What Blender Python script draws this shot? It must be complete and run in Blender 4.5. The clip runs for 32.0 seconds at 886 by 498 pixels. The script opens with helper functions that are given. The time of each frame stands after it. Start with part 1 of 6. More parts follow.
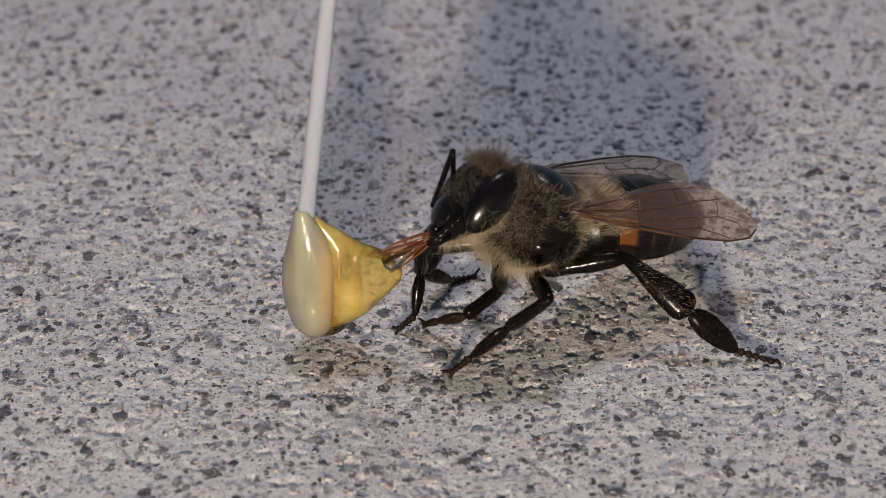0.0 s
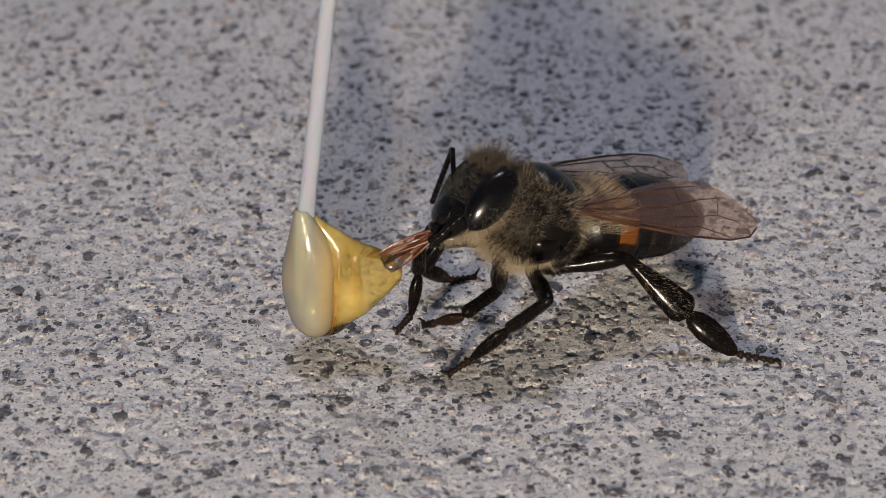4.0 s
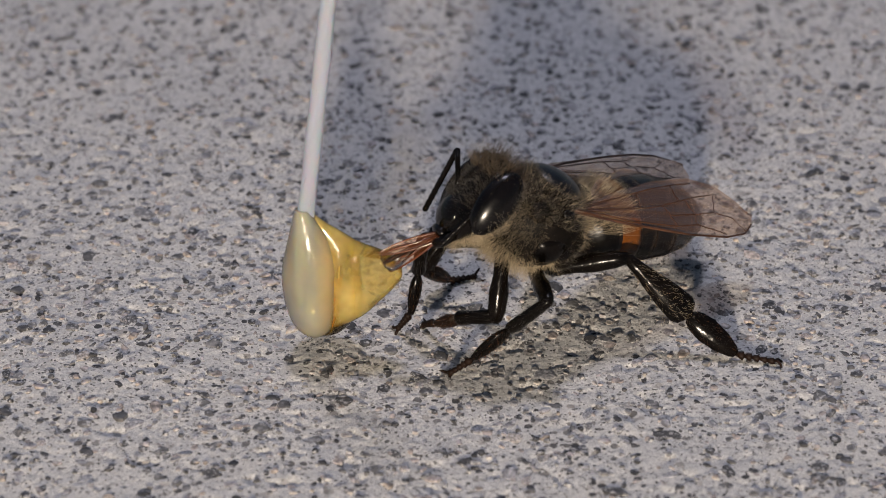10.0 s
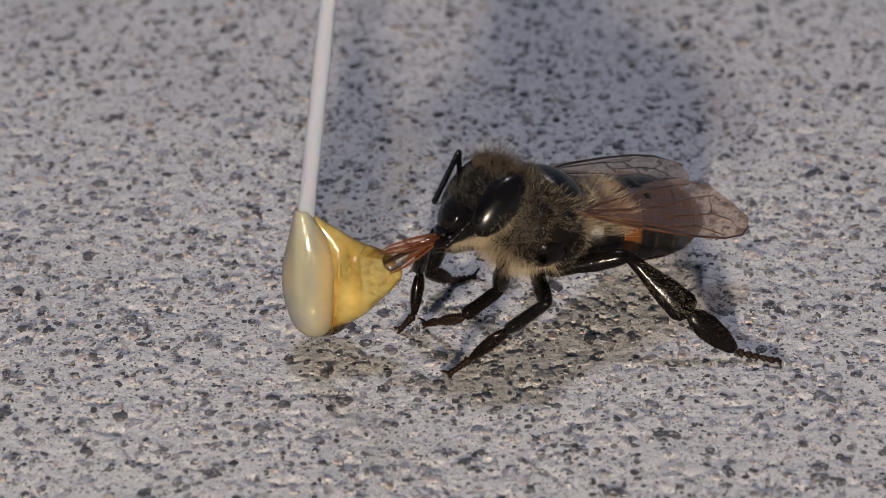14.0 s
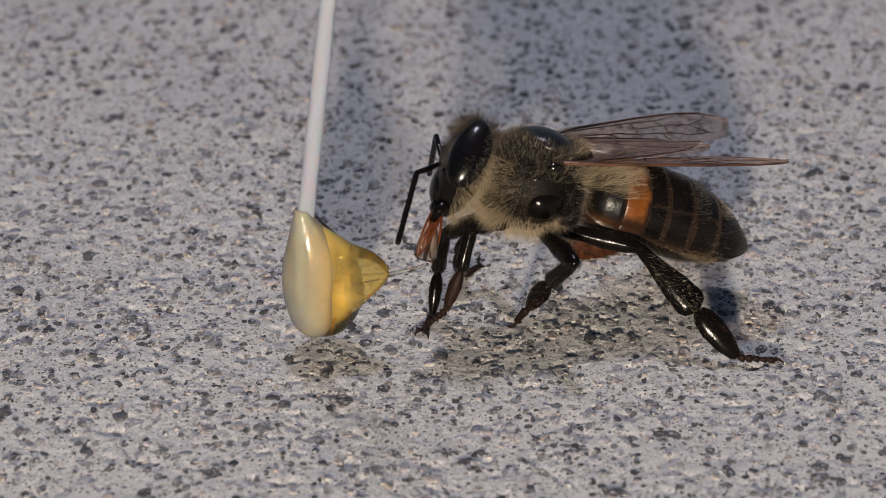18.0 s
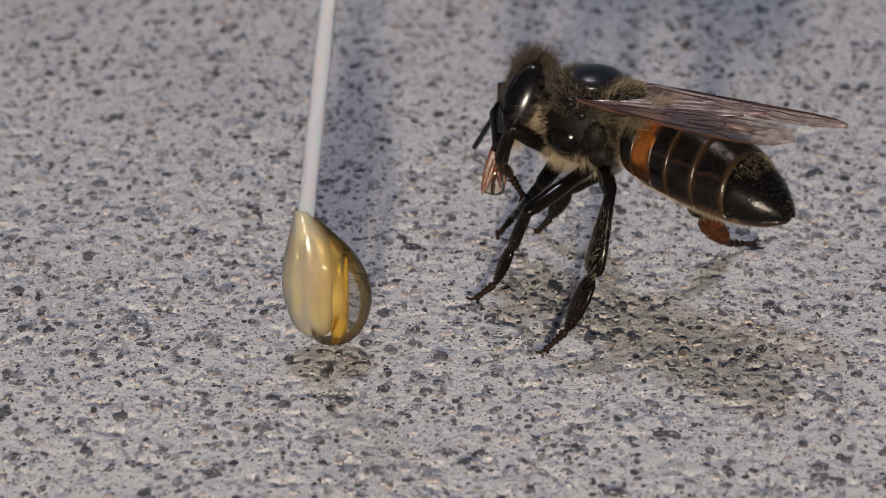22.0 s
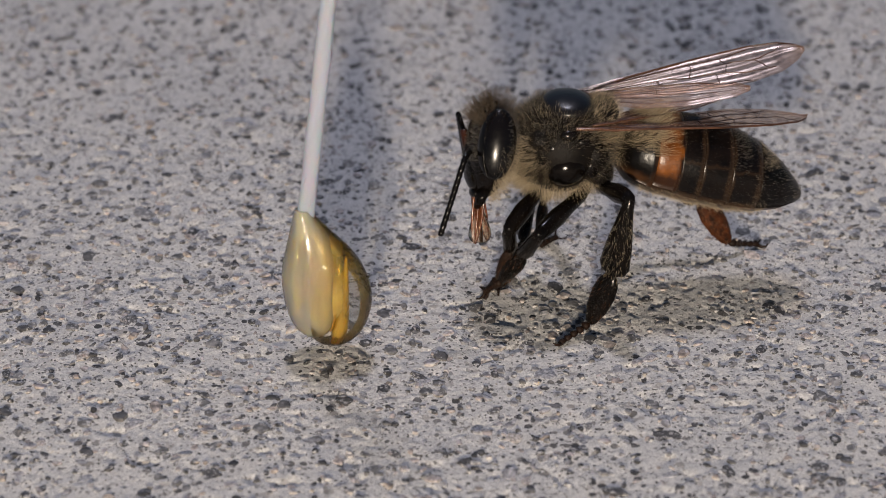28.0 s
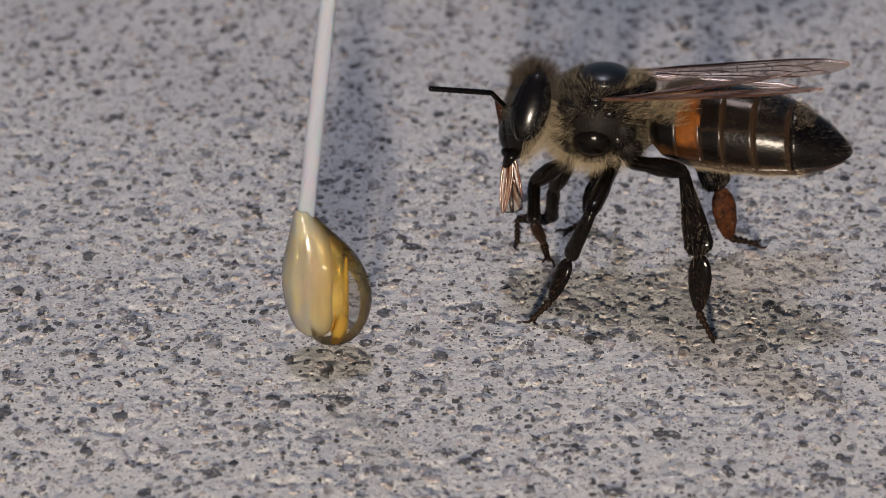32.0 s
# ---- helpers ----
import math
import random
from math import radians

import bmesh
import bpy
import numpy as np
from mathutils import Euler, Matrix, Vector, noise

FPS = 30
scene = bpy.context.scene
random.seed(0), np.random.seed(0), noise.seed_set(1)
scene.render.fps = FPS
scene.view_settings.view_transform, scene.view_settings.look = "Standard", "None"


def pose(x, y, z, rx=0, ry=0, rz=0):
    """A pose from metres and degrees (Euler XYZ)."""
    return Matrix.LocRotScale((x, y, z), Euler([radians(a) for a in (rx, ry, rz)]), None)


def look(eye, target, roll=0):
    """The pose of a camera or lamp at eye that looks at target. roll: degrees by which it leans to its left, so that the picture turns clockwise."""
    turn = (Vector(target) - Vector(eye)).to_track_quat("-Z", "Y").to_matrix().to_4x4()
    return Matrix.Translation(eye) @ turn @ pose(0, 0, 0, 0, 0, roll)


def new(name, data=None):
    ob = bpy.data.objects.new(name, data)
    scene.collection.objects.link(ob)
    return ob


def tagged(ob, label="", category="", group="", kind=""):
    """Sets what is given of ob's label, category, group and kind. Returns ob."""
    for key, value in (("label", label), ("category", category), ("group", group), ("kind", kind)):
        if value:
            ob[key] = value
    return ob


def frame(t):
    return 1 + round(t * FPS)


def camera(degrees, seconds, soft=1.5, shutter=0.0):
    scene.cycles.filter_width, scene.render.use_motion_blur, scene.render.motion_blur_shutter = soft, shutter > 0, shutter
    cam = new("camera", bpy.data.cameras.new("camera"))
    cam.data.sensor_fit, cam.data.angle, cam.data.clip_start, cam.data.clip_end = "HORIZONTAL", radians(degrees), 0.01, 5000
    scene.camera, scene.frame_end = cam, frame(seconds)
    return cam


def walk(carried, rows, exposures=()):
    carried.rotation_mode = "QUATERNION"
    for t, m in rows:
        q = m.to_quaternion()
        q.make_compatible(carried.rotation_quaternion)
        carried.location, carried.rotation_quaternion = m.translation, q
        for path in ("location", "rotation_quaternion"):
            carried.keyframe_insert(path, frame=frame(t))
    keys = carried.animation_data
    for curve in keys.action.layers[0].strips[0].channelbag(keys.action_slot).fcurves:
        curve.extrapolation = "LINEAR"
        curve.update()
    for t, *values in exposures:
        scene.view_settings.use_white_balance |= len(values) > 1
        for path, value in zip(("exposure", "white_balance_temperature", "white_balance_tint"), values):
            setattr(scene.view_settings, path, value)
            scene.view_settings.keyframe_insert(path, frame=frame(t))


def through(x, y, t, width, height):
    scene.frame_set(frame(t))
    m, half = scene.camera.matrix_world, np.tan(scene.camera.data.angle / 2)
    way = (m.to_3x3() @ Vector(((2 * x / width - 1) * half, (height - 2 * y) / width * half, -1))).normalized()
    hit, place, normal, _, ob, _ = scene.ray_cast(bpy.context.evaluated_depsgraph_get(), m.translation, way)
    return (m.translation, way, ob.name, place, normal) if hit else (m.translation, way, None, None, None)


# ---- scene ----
MM = 0.001  # the place is laid out in millimetres


def mm(x, y, z):
    return Vector((x * MM, y * MM, z * MM))


# ---- camera: it stands still ----
cam = camera(17.0, 32.0, soft=0.8)
EYE, AIM = mm(0, -92.66, 53.5), mm(0, 0, 0)
walk(cam, [(0.0, look(EYE, AIM)), (32.0, look(EYE, AIM))])
cam.data.dof.use_dof = True
cam.data.dof.focus_distance = 0.1016
cam.data.dof.aperture_fstop = 106.0

# ---- light: a hazy sun behind the bee, open sky, a warm lamp low beside the camera ----
world = bpy.data.worlds.new("sky")
scene.world = world
world.use_nodes = True
wn = world.node_tree.nodes
sky = wn.new("ShaderNodeTexSky")
sky.sky_type = "NISHITA"
sky.sun_disc = False
sky.sun_elevation = radians(73)
sky.sun_rotation = radians(-7)
world.node_tree.links.new(sky.outputs[0], wn["Background"].inputs[0])
wn["Background"].inputs[1].default_value = 0.039

sun = new("sun", bpy.data.lights.new("sun", "SUN"))
sun.data.energy = 1.52
sun.data.angle = radians(7.0)
sun.data.color = (0.94, 0.93, 1.11)
sun.matrix_world = look(mm(-60, 480, 1590), AIM)

lamp = new("lamp", bpy.data.lights.new("lamp", "AREA"))
lamp.data.shape = "DISK"
lamp.data.size = 0.013
lamp.data.energy = 0.72
lamp.data.color = (1.04, 0.88, 0.70)
lamp.matrix_world = look(mm(-13, -194, 46), AIM)

scene.view_settings.exposure = 0.0


# ---- materials ----
def material(name):
    m = bpy.data.materials.new(name)
    m.use_nodes = True
    return m, m.node_tree.nodes, m.node_tree.links, m.node_tree.nodes["Principled BSDF"]


def bump_on(n, l, bsdf, scale, strength, dist, detail=4.0, coords="Object"):
    tc = n.new("ShaderNodeTexCoord")
    tex = n.new("ShaderNodeTexNoise")
    tex.inputs["Scale"].default_value = scale
    tex.inputs["Detail"].default_value = detail
    l.new(tc.outputs[coords], tex.inputs["Vector"])
    b = n.new("ShaderNodeBump")
    b.inputs["Strength"].default_value = strength
    b.inputs["Distance"].default_value = dist
    l.new(tex.outputs["Fac"], b.inputs["Height"])
    l.new(b.outputs["Normal"], bsdf.inputs["Normal"])
    return tex


def ramp(n, stops, interpolation="LINEAR"):
    r = n.new("ShaderNodeValToRGB")
    r.color_ramp.interpolation = interpolation
    e = r.color_ramp.elements
    while len(e) < len(stops):
        e.new(0.5)
    for k, (p, c) in enumerate(stops):
        e[k].position, e[k].color = p, (*c, 1)
    return r


def chitin(name, dark, light, rough, scale=900.0, bump=0.25, gloss=0.3):
    """Insect shell: mottled between two browns, finely pitted."""
    m, n, l, b = material(name)
    tex = bump_on(n, l, b, scale * 6, bump, 0.00002)
    tc = n.new("ShaderNodeTexCoord")
    big = n.new("ShaderNodeTexNoise")
    big.inputs["Scale"].default_value = scale
    big.inputs["Detail"].default_value = 5
    l.new(tc.outputs["Object"], big.inputs["Vector"])
    r = ramp(n, [(0.35, dark), (0.7, light)])
    l.new(big.outputs["Fac"], r.inputs[0])
    l.new(r.outputs[0], b.inputs["Base Color"])
    mr = n.new("ShaderNodeMapRange")
    mr.inputs["To Min"].default_value, mr.inputs["To Max"].default_value = rough * 0.75, rough * 1.4
    l.new(tex.outputs["Fac"], mr.inputs["Value"])
    l.new(mr.outputs[0], b.inputs["Roughness"])
    b.inputs["IOR"].default_value = 1.5
    b.inputs["Specular IOR Level"].default_value = gloss
    return m


def hair_material(name, root, tip, rough=0.35, through=0.35):
    m, n, l, b = material(name)
    g = n.new("ShaderNodeNewGeometry")
    r = ramp(n, [(0.0, root), (1.0, tip)])
    l.new(g.outputs["Random Per Island"], r.inputs[0])
    l.new(r.outputs[0], b.inputs["Base Color"])
    b.inputs["Roughness"].default_value = rough
    b.inputs["Specular IOR Level"].default_value = 0.5
    glow = n.new("ShaderNodeBsdfTranslucent")
    l.new(r.outputs[0], glow.inputs["Color"])
    mix = n.new("ShaderNodeMixShader")
    mix.inputs[0].default_value = through
    l.new(b.outputs[0], mix.inputs[1])
    l.new(glow.outputs[0], mix.inputs[2])
    l.new(mix.outputs[0], n["Material Output"].inputs["Surface"])
    return m


SHELL = chitin("black_chitin", (0.0012, 0.001, 0.0009), (0.004, 0.003, 0.0024), 0.15, bump=0.55, gloss=0.115)
FACE = chitin("face_chitin", (0.0012, 0.001, 0.0009), (0.004, 0.003, 0.0024), 0.15, bump=0.5, gloss=0.25)
PLATE = chitin("plate_chitin", (0.002, 0.002, 0.0025), (0.004, 0.004, 0.0055), 0.3, bump=0.35, gloss=0.3)
DULL = chitin("dull_chitin", (0.0016, 0.0013, 0.0011), (0.006, 0.0045, 0.0035), 0.5, scale=2600, bump=0.9, gloss=0.08)
EYE_M = chitin("eye_chitin", (0.0012, 0.001, 0.001), (0.0026, 0.002, 0.002), 0.21, bump=0.05, gloss=0.26)
SIDE = chitin("side_chitin", (0.0012, 0.001, 0.001), (0.004, 0.003, 0.0026), 0.22, scale=1600, bump=0.6, gloss=0.14)


def abdomen_material():
    """Back plates: two black blotches a plate, brown and thin between them and towards the hind rim."""
    m = chitin("abdomen_chitin", (0.0012, 0.0009, 0.0008), (0.005, 0.0032, 0.0022), 0.23, 1300, 0.6, 0.2)
    n, l = m.node_tree.nodes, m.node_tree.links
    b = n["Principled BSDF"]
    black = b.inputs["Base Color"].links[0].from_socket
    tc = n.new("ShaderNodeTexCoord")
    wob = n.new("ShaderNodeTexNoise")
    wob.inputs["Scale"].default_value, wob.inputs["Detail"].default_value = 5.0, 3.0
    l.new(tc.outputs["Generated"], wob.inputs["Vector"])
    warp = n.new("ShaderNodeVectorMath")
    warp.operation = "MULTIPLY_ADD"
    warp.inputs[1].default_value = (0.18, 0.18, 0.12)
    l.new(wob.outputs["Color"], warp.inputs[0])
    l.new(tc.outputs["Generated"], warp.inputs[2])
    sep = n.new("ShaderNodeSeparateXYZ")
    l.new(warp.outputs[0], sep.inputs[0])
    along = ramp(n, [(0.13, (1, 1, 1)), (0.30, (0, 0, 0)), (0.92, (0, 0, 0)), (1.05, (0.6, 0.6, 0.6))])
    l.new(sep.outputs["X"], along.inputs[0])
    up = ramp(n, [(0.10, (1, 1, 1)), (0.20, (0, 0, 0)), (0.58, (0, 0, 0)), (0.63, (0.5, 0.5, 0.5)), (0.68, (0, 0, 0))])
    l.new(sep.outputs["Z"], up.inputs[0])
    most = n.new("ShaderNodeMath")
    most.operation = "MAXIMUM"
    l.new(along.outputs[0], most.inputs[0])
    l.new(up.outputs[0], most.inputs[1])
    x = n.new("ShaderNodeMix")
    x.data_type = "RGBA"
    l.new(most.outputs[0], x.inputs[0])
    l.new(black, x.inputs[6])
    x.inputs[7].default_value = (0.022, 0.0125, 0.0066, 1)
    l.new(x.outputs[2], b.inputs["Base Color"])
    return m


ABDO = abdomen_material()


ON, OFF = (1, 1, 1), (0, 0, 0)


def blotched(name, ground_tone, spot_tone, stops_along, stops_up, low):
    """An orange-brown plate with black blotches on its flanks and along its edges."""
    m = chitin(name, *ground_tone, 0.3, scale=1500, bump=0.5, gloss=0.22)
    n, l = m.node_tree.nodes, m.node_tree.links
    b = n["Principled BSDF"]
    under = b.inputs["Base Color"].links[0].from_socket
    tc = n.new("ShaderNodeTexCoord")
    wob = n.new("ShaderNodeTexNoise")
    wob.inputs["Scale"].default_value, wob.inputs["Detail"].default_value = 4.0, 3.0
    l.new(tc.outputs["Generated"], wob.inputs["Vector"])
    warp = n.new("ShaderNodeVectorMath")
    warp.operation = "MULTIPLY_ADD"
    warp.inputs[1].default_value = (0.35, 0.2, 0.16)
    l.new(wob.outputs["Color"], warp.inputs[0])
    l.new(tc.outputs["Generated"], warp.inputs[2])
    sep = n.new("ShaderNodeSeparateXYZ")
    l.new(warp.outputs[0], sep.inputs[0])
    along = ramp(n, stops_along)
    l.new(sep.outputs["X"], along.inputs[0])
    up = ramp(n, stops_up)
    l.new(sep.outputs["Z"], up.inputs[0])
    both = n.new("ShaderNodeMath")
    both.operation = "MULTIPLY"
    l.new(along.outputs[0], both.inputs[0])
    l.new(up.outputs[0], both.inputs[1])
    foot = ramp(n, [(low, (0.9, 0.9, 0.9)), (low + 0.14, OFF)])
    l.new(sep.outputs["Z"], foot.inputs[0])
    most = n.new("ShaderNodeMath")
    most.operation = "MAXIMUM"
    l.new(both.outputs[0], most.inputs[0])
    l.new(foot.outputs[0], most.inputs[1])
    x = n.new("ShaderNodeMix")
    x.data_type = "RGBA"
    l.new(most.outputs[0], x.inputs[0])
    l.new(under, x.inputs[6])
    x.inputs[7].default_value = (*spot_tone, 1)
    l.new(x.outputs[2], b.inputs["Base Color"])
    return m


FIRST = blotched("first_plate_chitin", ((0.010, 0.005, 0.0025), (0.045, 0.019, 0.007)), (0.0016, 0.0012, 0.001),
                 [(0.16, OFF), (0.30, ON), (1.0, ON)], [(0.24, OFF), (0.36, ON), (0.86, ON), (0.98, OFF)], 0.0)
BAND = blotched("amber_chitin_blotched", ((0.06, 0.018, 0.0025), (0.175, 0.056, 0.008)), (0.006, 0.003, 0.002),
                [(0.22, ON), (0.42, OFF)], [(0.25, OFF), (0.34, ON), (0.62, ON), (0.68, OFF), (0.76, OFF), (0.82, ON)], 0.30)
SEAM = chitin("seam_chitin", (0.008, 0.005, 0.003), (0.012, 0.007, 0.004), 0.6, gloss=0.05)
BRUSH = chitin("brush_chitin", (0.008, 0.003, 0.0013), (0.065, 0.020, 0.007), 0.5, scale=5200, bump=1.0, gloss=0.08)
BROWN = chitin("brown_chitin", (0.008, 0.004, 0.002), (0.030, 0.013, 0.006), 0.35, gloss=0.15)
FOOT = chitin("foot_chitin", (0.006, 0.003, 0.002), (0.015, 0.0075, 0.0045), 0.5, gloss=0.1)
RUST = chitin("tongue_chitin", (0.028, 0.008, 0.003), (0.105, 0.029, 0.009), 0.17, gloss=0.45)
STEM = chitin("tongue_base_chitin", (0.008, 0.003, 0.0015), (0.035, 0.011, 0.004), 0.17, gloss=0.45)
TAN_HAIR = hair_material("tan_hair", (0.20, 0.155, 0.095), (0.68, 0.57, 0.395), through=0.42)
GREY_HAIR = hair_material("grey_brown_hair", (0.012, 0.0098, 0.0078), (0.17, 0.148, 0.118))
CROWN_HAIR = hair_material("brown_hair", (0.010, 0.007, 0.004), (0.17, 0.12, 0.075))
DARK_HAIR = hair_material("dark_hair", (0.003, 0.0024, 0.002), (0.018, 0.0135, 0.0095), through=0.2)


def wing_material():
    """A thin brown-tinted film: mostly clear, its gloss growing at a slant."""
    m, n, l, b = material("wing_membrane")
    bump_on(n, l, b, 1500, 0.8, 0.00005, 3)
    b.inputs["Base Color"].default_value = (0.22, 0.11, 0.062, 1)
    b.inputs["Roughness"].default_value = 0.3
    clear = n.new("ShaderNodeBsdfTransparent")
    clear.inputs[0].default_value = (0.94, 0.86, 0.78, 1)
    mix = n.new("ShaderNodeMixShader")
    mix.inputs[0].default_value = 0.11
    l.new(clear.outputs[0], mix.inputs[1])
    l.new(b.outputs[0], mix.inputs[2])
    shine = n.new("ShaderNodeBsdfGlossy")
    shine.inputs["Color"].default_value = (0.95, 0.84, 0.80, 1)
    shine.inputs["Roughness"].default_value = 0.32
    slant = n.new("ShaderNodeLayerWeight")
    slant.inputs["Blend"].default_value = 0.2
    share = n.new("ShaderNodeMath")
    share.operation = "MULTIPLY_ADD"
    share.inputs[1].default_value, share.inputs[2].default_value = 0.32, 0.03
    l.new(slant.outputs["Facing"], share.inputs[0])
    top = n.new("ShaderNodeMixShader")
    l.new(share.outputs[0], top.inputs[0])
    l.new(mix.outputs[0], top.inputs[1])
    l.new(shine.outputs[0], top.inputs[2])
    l.new(top.outputs[0], n["Material Output"].inputs["Surface"])
    return m


WING = wing_material()
VEIN = chitin("vein_chitin", (0.025, 0.011, 0.006), (0.075, 0.033, 0.017), 0.3)


def sheath_material():
    """Thin glossy brown shell that lets some light through."""
    m, n, l, b = material("tongue_sheath")
    bump_on(n, l, b, 4000, 0.3, 0.00003)
    b.inputs["Base Color"].default_value = (0.2, 0.06, 0.02, 1)
    b.inputs["Roughness"].default_value = 0.2
    clear = n.new("ShaderNodeBsdfTransparent")
    clear.inputs[0].default_value = (0.97, 0.91, 0.84, 1)
    mix = n.new("ShaderNodeMixShader")
    mix.inputs[0].default_value = 0.12
    l.new(clear.outputs[0], mix.inputs[1])
    l.new(b.outputs[0], mix.inputs[2])
    l.new(mix.outputs[0], n["Material Output"].inputs["Surface"])
    return m


SHEATH = sheath_material()


def honey_material(name, tint, body, cloud, rough=0.05, bend=1.2, straight=0.4, pale=None, grain=420):
    """Honey: clear tinted depth under a wet skin, partly clouded; the clouds glow with light from behind."""
    m, n, l, b = material(name)
    tc = n.new("ShaderNodeTexCoord")
    tex = n.new("ShaderNodeTexNoise")
    tex.inputs["Scale"].default_value = grain
    tex.inputs["Detail"].default_value = 3
    l.new(tc.outputs["Object"], tex.inputs["Vector"])
    b.inputs["Base Color"].default_value = (*body, 1)
    b.inputs["Roughness"].default_value = rough
    b.inputs["IOR"].default_value = 1.48
    b.inputs["Subsurface Weight"].default_value = 0.5
    b.inputs["Subsurface Radius"].default_value = (1.0, 0.7, 0.3)
    b.inputs["Subsurface Scale"].default_value = 0.001
    glow = n.new("ShaderNodeBsdfTranslucent")
    glow.inputs["Color"].default_value = (*body, 1)
    if pale:  # crystallised and pale on the stick's side, golden on the other
        sep = n.new("ShaderNodeSeparateXYZ")
        l.new(tc.outputs["Object"], sep.inputs[0])
        span = n.new("ShaderNodeMapRange")
        span.inputs["From Min"].default_value, span.inputs["From Max"].default_value = 0.0003, 0.0015
        l.new(sep.outputs["X"], span.inputs["Value"])
        shift = n.new("ShaderNodeMath")
        shift.operation = "MULTIPLY_ADD"
        shift.inputs[1].default_value, shift.inputs[2].default_value = 0.5, -0.25
        l.new(tex.outputs["Fac"], shift.inputs[0])
        add = n.new("ShaderNodeMath")
        l.new(span.outputs[0], add.inputs[0])
        l.new(shift.outputs[0], add.inputs[1])
        r = ramp(n, [(0.0, pale), (1.0, body)])
        l.new(add.outputs[0], r.inputs[0])
        l.new(r.outputs[0], b.inputs["Base Color"])
        l.new(r.outputs[0], glow.inputs["Color"])
    cloudy = n.new("ShaderNodeMixShader")
    cloudy.inputs[0].default_value = 0.45
    l.new(b.outputs[0], cloudy.inputs[1])
    l.new(glow.outputs[0], cloudy.inputs[2])
    glass = n.new("ShaderNodeBsdfRefraction")
    glass.inputs["Color"].default_value = (*tint, 1)
    glass.inputs["IOR"].default_value = bend
    glass.inputs["Roughness"].default_value = 0.03
    clear = n.new("ShaderNodeBsdfTransparent")
    clear.inputs[0].default_value = (*tint, 1)
    depth = n.new("ShaderNodeMixShader")
    depth.inputs[0].default_value = straight
    l.new(glass.outputs[0], depth.inputs[1])
    l.new(clear.outputs[0], depth.inputs[2])
    mr = n.new("ShaderNodeMapRange")
    mr.inputs["From Min"].default_value, mr.inputs["From Max"].default_value = 0.35, 0.7
    mr.inputs["To Min"].default_value, mr.inputs["To Max"].default_value = cloud[0], cloud[1]
    l.new(tex.outputs["Fac"], mr.inputs["Value"])
    share = mr.outputs[0]
    if pale:
        fade = n.new("ShaderNodeMapRange")
        fade.inputs["From Min"].default_value, fade.inputs["From Max"].default_value = 0.0008, 0.0014
        fade.inputs["To Min"].default_value, fade.inputs["To Max"].default_value = 1.0, 0.12
        l.new(sep.outputs["X"], fade.inputs["Value"])
        thin = n.new("ShaderNodeMath")
        thin.operation = "MULTIPLY"
        l.new(mr.outputs[0], thin.inputs[0])
        l.new(fade.outputs[0], thin.inputs[1])
        share = thin.outputs[0]
    mix = n.new("ShaderNodeMixShader")
    l.new(share, mix.inputs[0])
    l.new(depth.outputs[0], mix.inputs[1])
    l.new(cloudy.outputs[0], mix.inputs[2])
    wet = n.new("ShaderNodeBsdfGlossy")
    wet.inputs["Roughness"].default_value = rough
    ripple = n.new("ShaderNodeTexNoise")
    ripple.inputs["Scale"].default_value, ripple.inputs["Detail"].default_value = 2200, 2
    l.new(tc.outputs["Object"], ripple.inputs["Vector"])
    wave = n.new("ShaderNodeBump")
    wave.inputs["Strength"].default_value, wave.inputs["Distance"].default_value = 0.9, 0.0001
    l.new(ripple.outputs["Fac"], wave.inputs["Height"])
    l.new(wave.outputs[0], wet.inputs["Normal"])
    fr = n.new("ShaderNodeFresnel")
    fr.inputs["IOR"].default_value = 1.45
    top = n.new("ShaderNodeMixShader")
    l.new(fr.outputs[0], top.inputs[0])
    l.new(mix.outputs[0], top.inputs[1])
    l.new(wet.outputs[0], top.inputs[2])
    l.new(top.outputs[0], n["Material Output"].inputs["Surface"])
    return m


MILKY = honey_material("creamy_honey", (0.985, 0.91, 0.56), (0.86, 0.65, 0.23), (0.34, 0.5), 0.06, 1.2, 0.82, (0.58, 0.595, 0.55))
AMBER = honey_material("amber_honey", (1.0, 0.99, 0.93), (0.85, 0.55, 0.12), (0.0, 0.03), 0.04, 1.12, 0.9)
DEEP = honey_material("deep_amber_honey", (1.0, 0.78, 0.30), (0.90, 0.54, 0.08), (0.05, 0.5), 0.05)
NECTAR = honey_material("nectar", (1.0, 0.95, 0.86), (0.5, 0.28, 0.16), (0.0, 0.06), 0.05, 1.4, 0.3)
GOLD = honey_material("golden_honey", (0.99, 0.89, 0.54), (0.92, 0.68, 0.22), (0.08, 0.62), 0.05, 1.2, 0.7, None, 560)
LIGHT_GOLD = honey_material("bright_honey", (1.0, 0.90, 0.55), (0.95, 0.72, 0.24), (0.5, 0.8), 0.05, 1.1)


def stick_material():
    m, n, l, b = material("frosted_plastic")
    bump_on(n, l, b, 700, 0.25, 0.00006)
    b.inputs["Base Color"].default_value = (0.37, 0.40, 0.48, 1)
    b.inputs["Roughness"].default_value = 0.38
    b.inputs["Subsurface Weight"].default_value = 0.5
    b.inputs["Subsurface Scale"].default_value = 0.0006
    b.inputs["Transmission Weight"].default_value = 0.45
    return m


PLASTIC = stick_material()


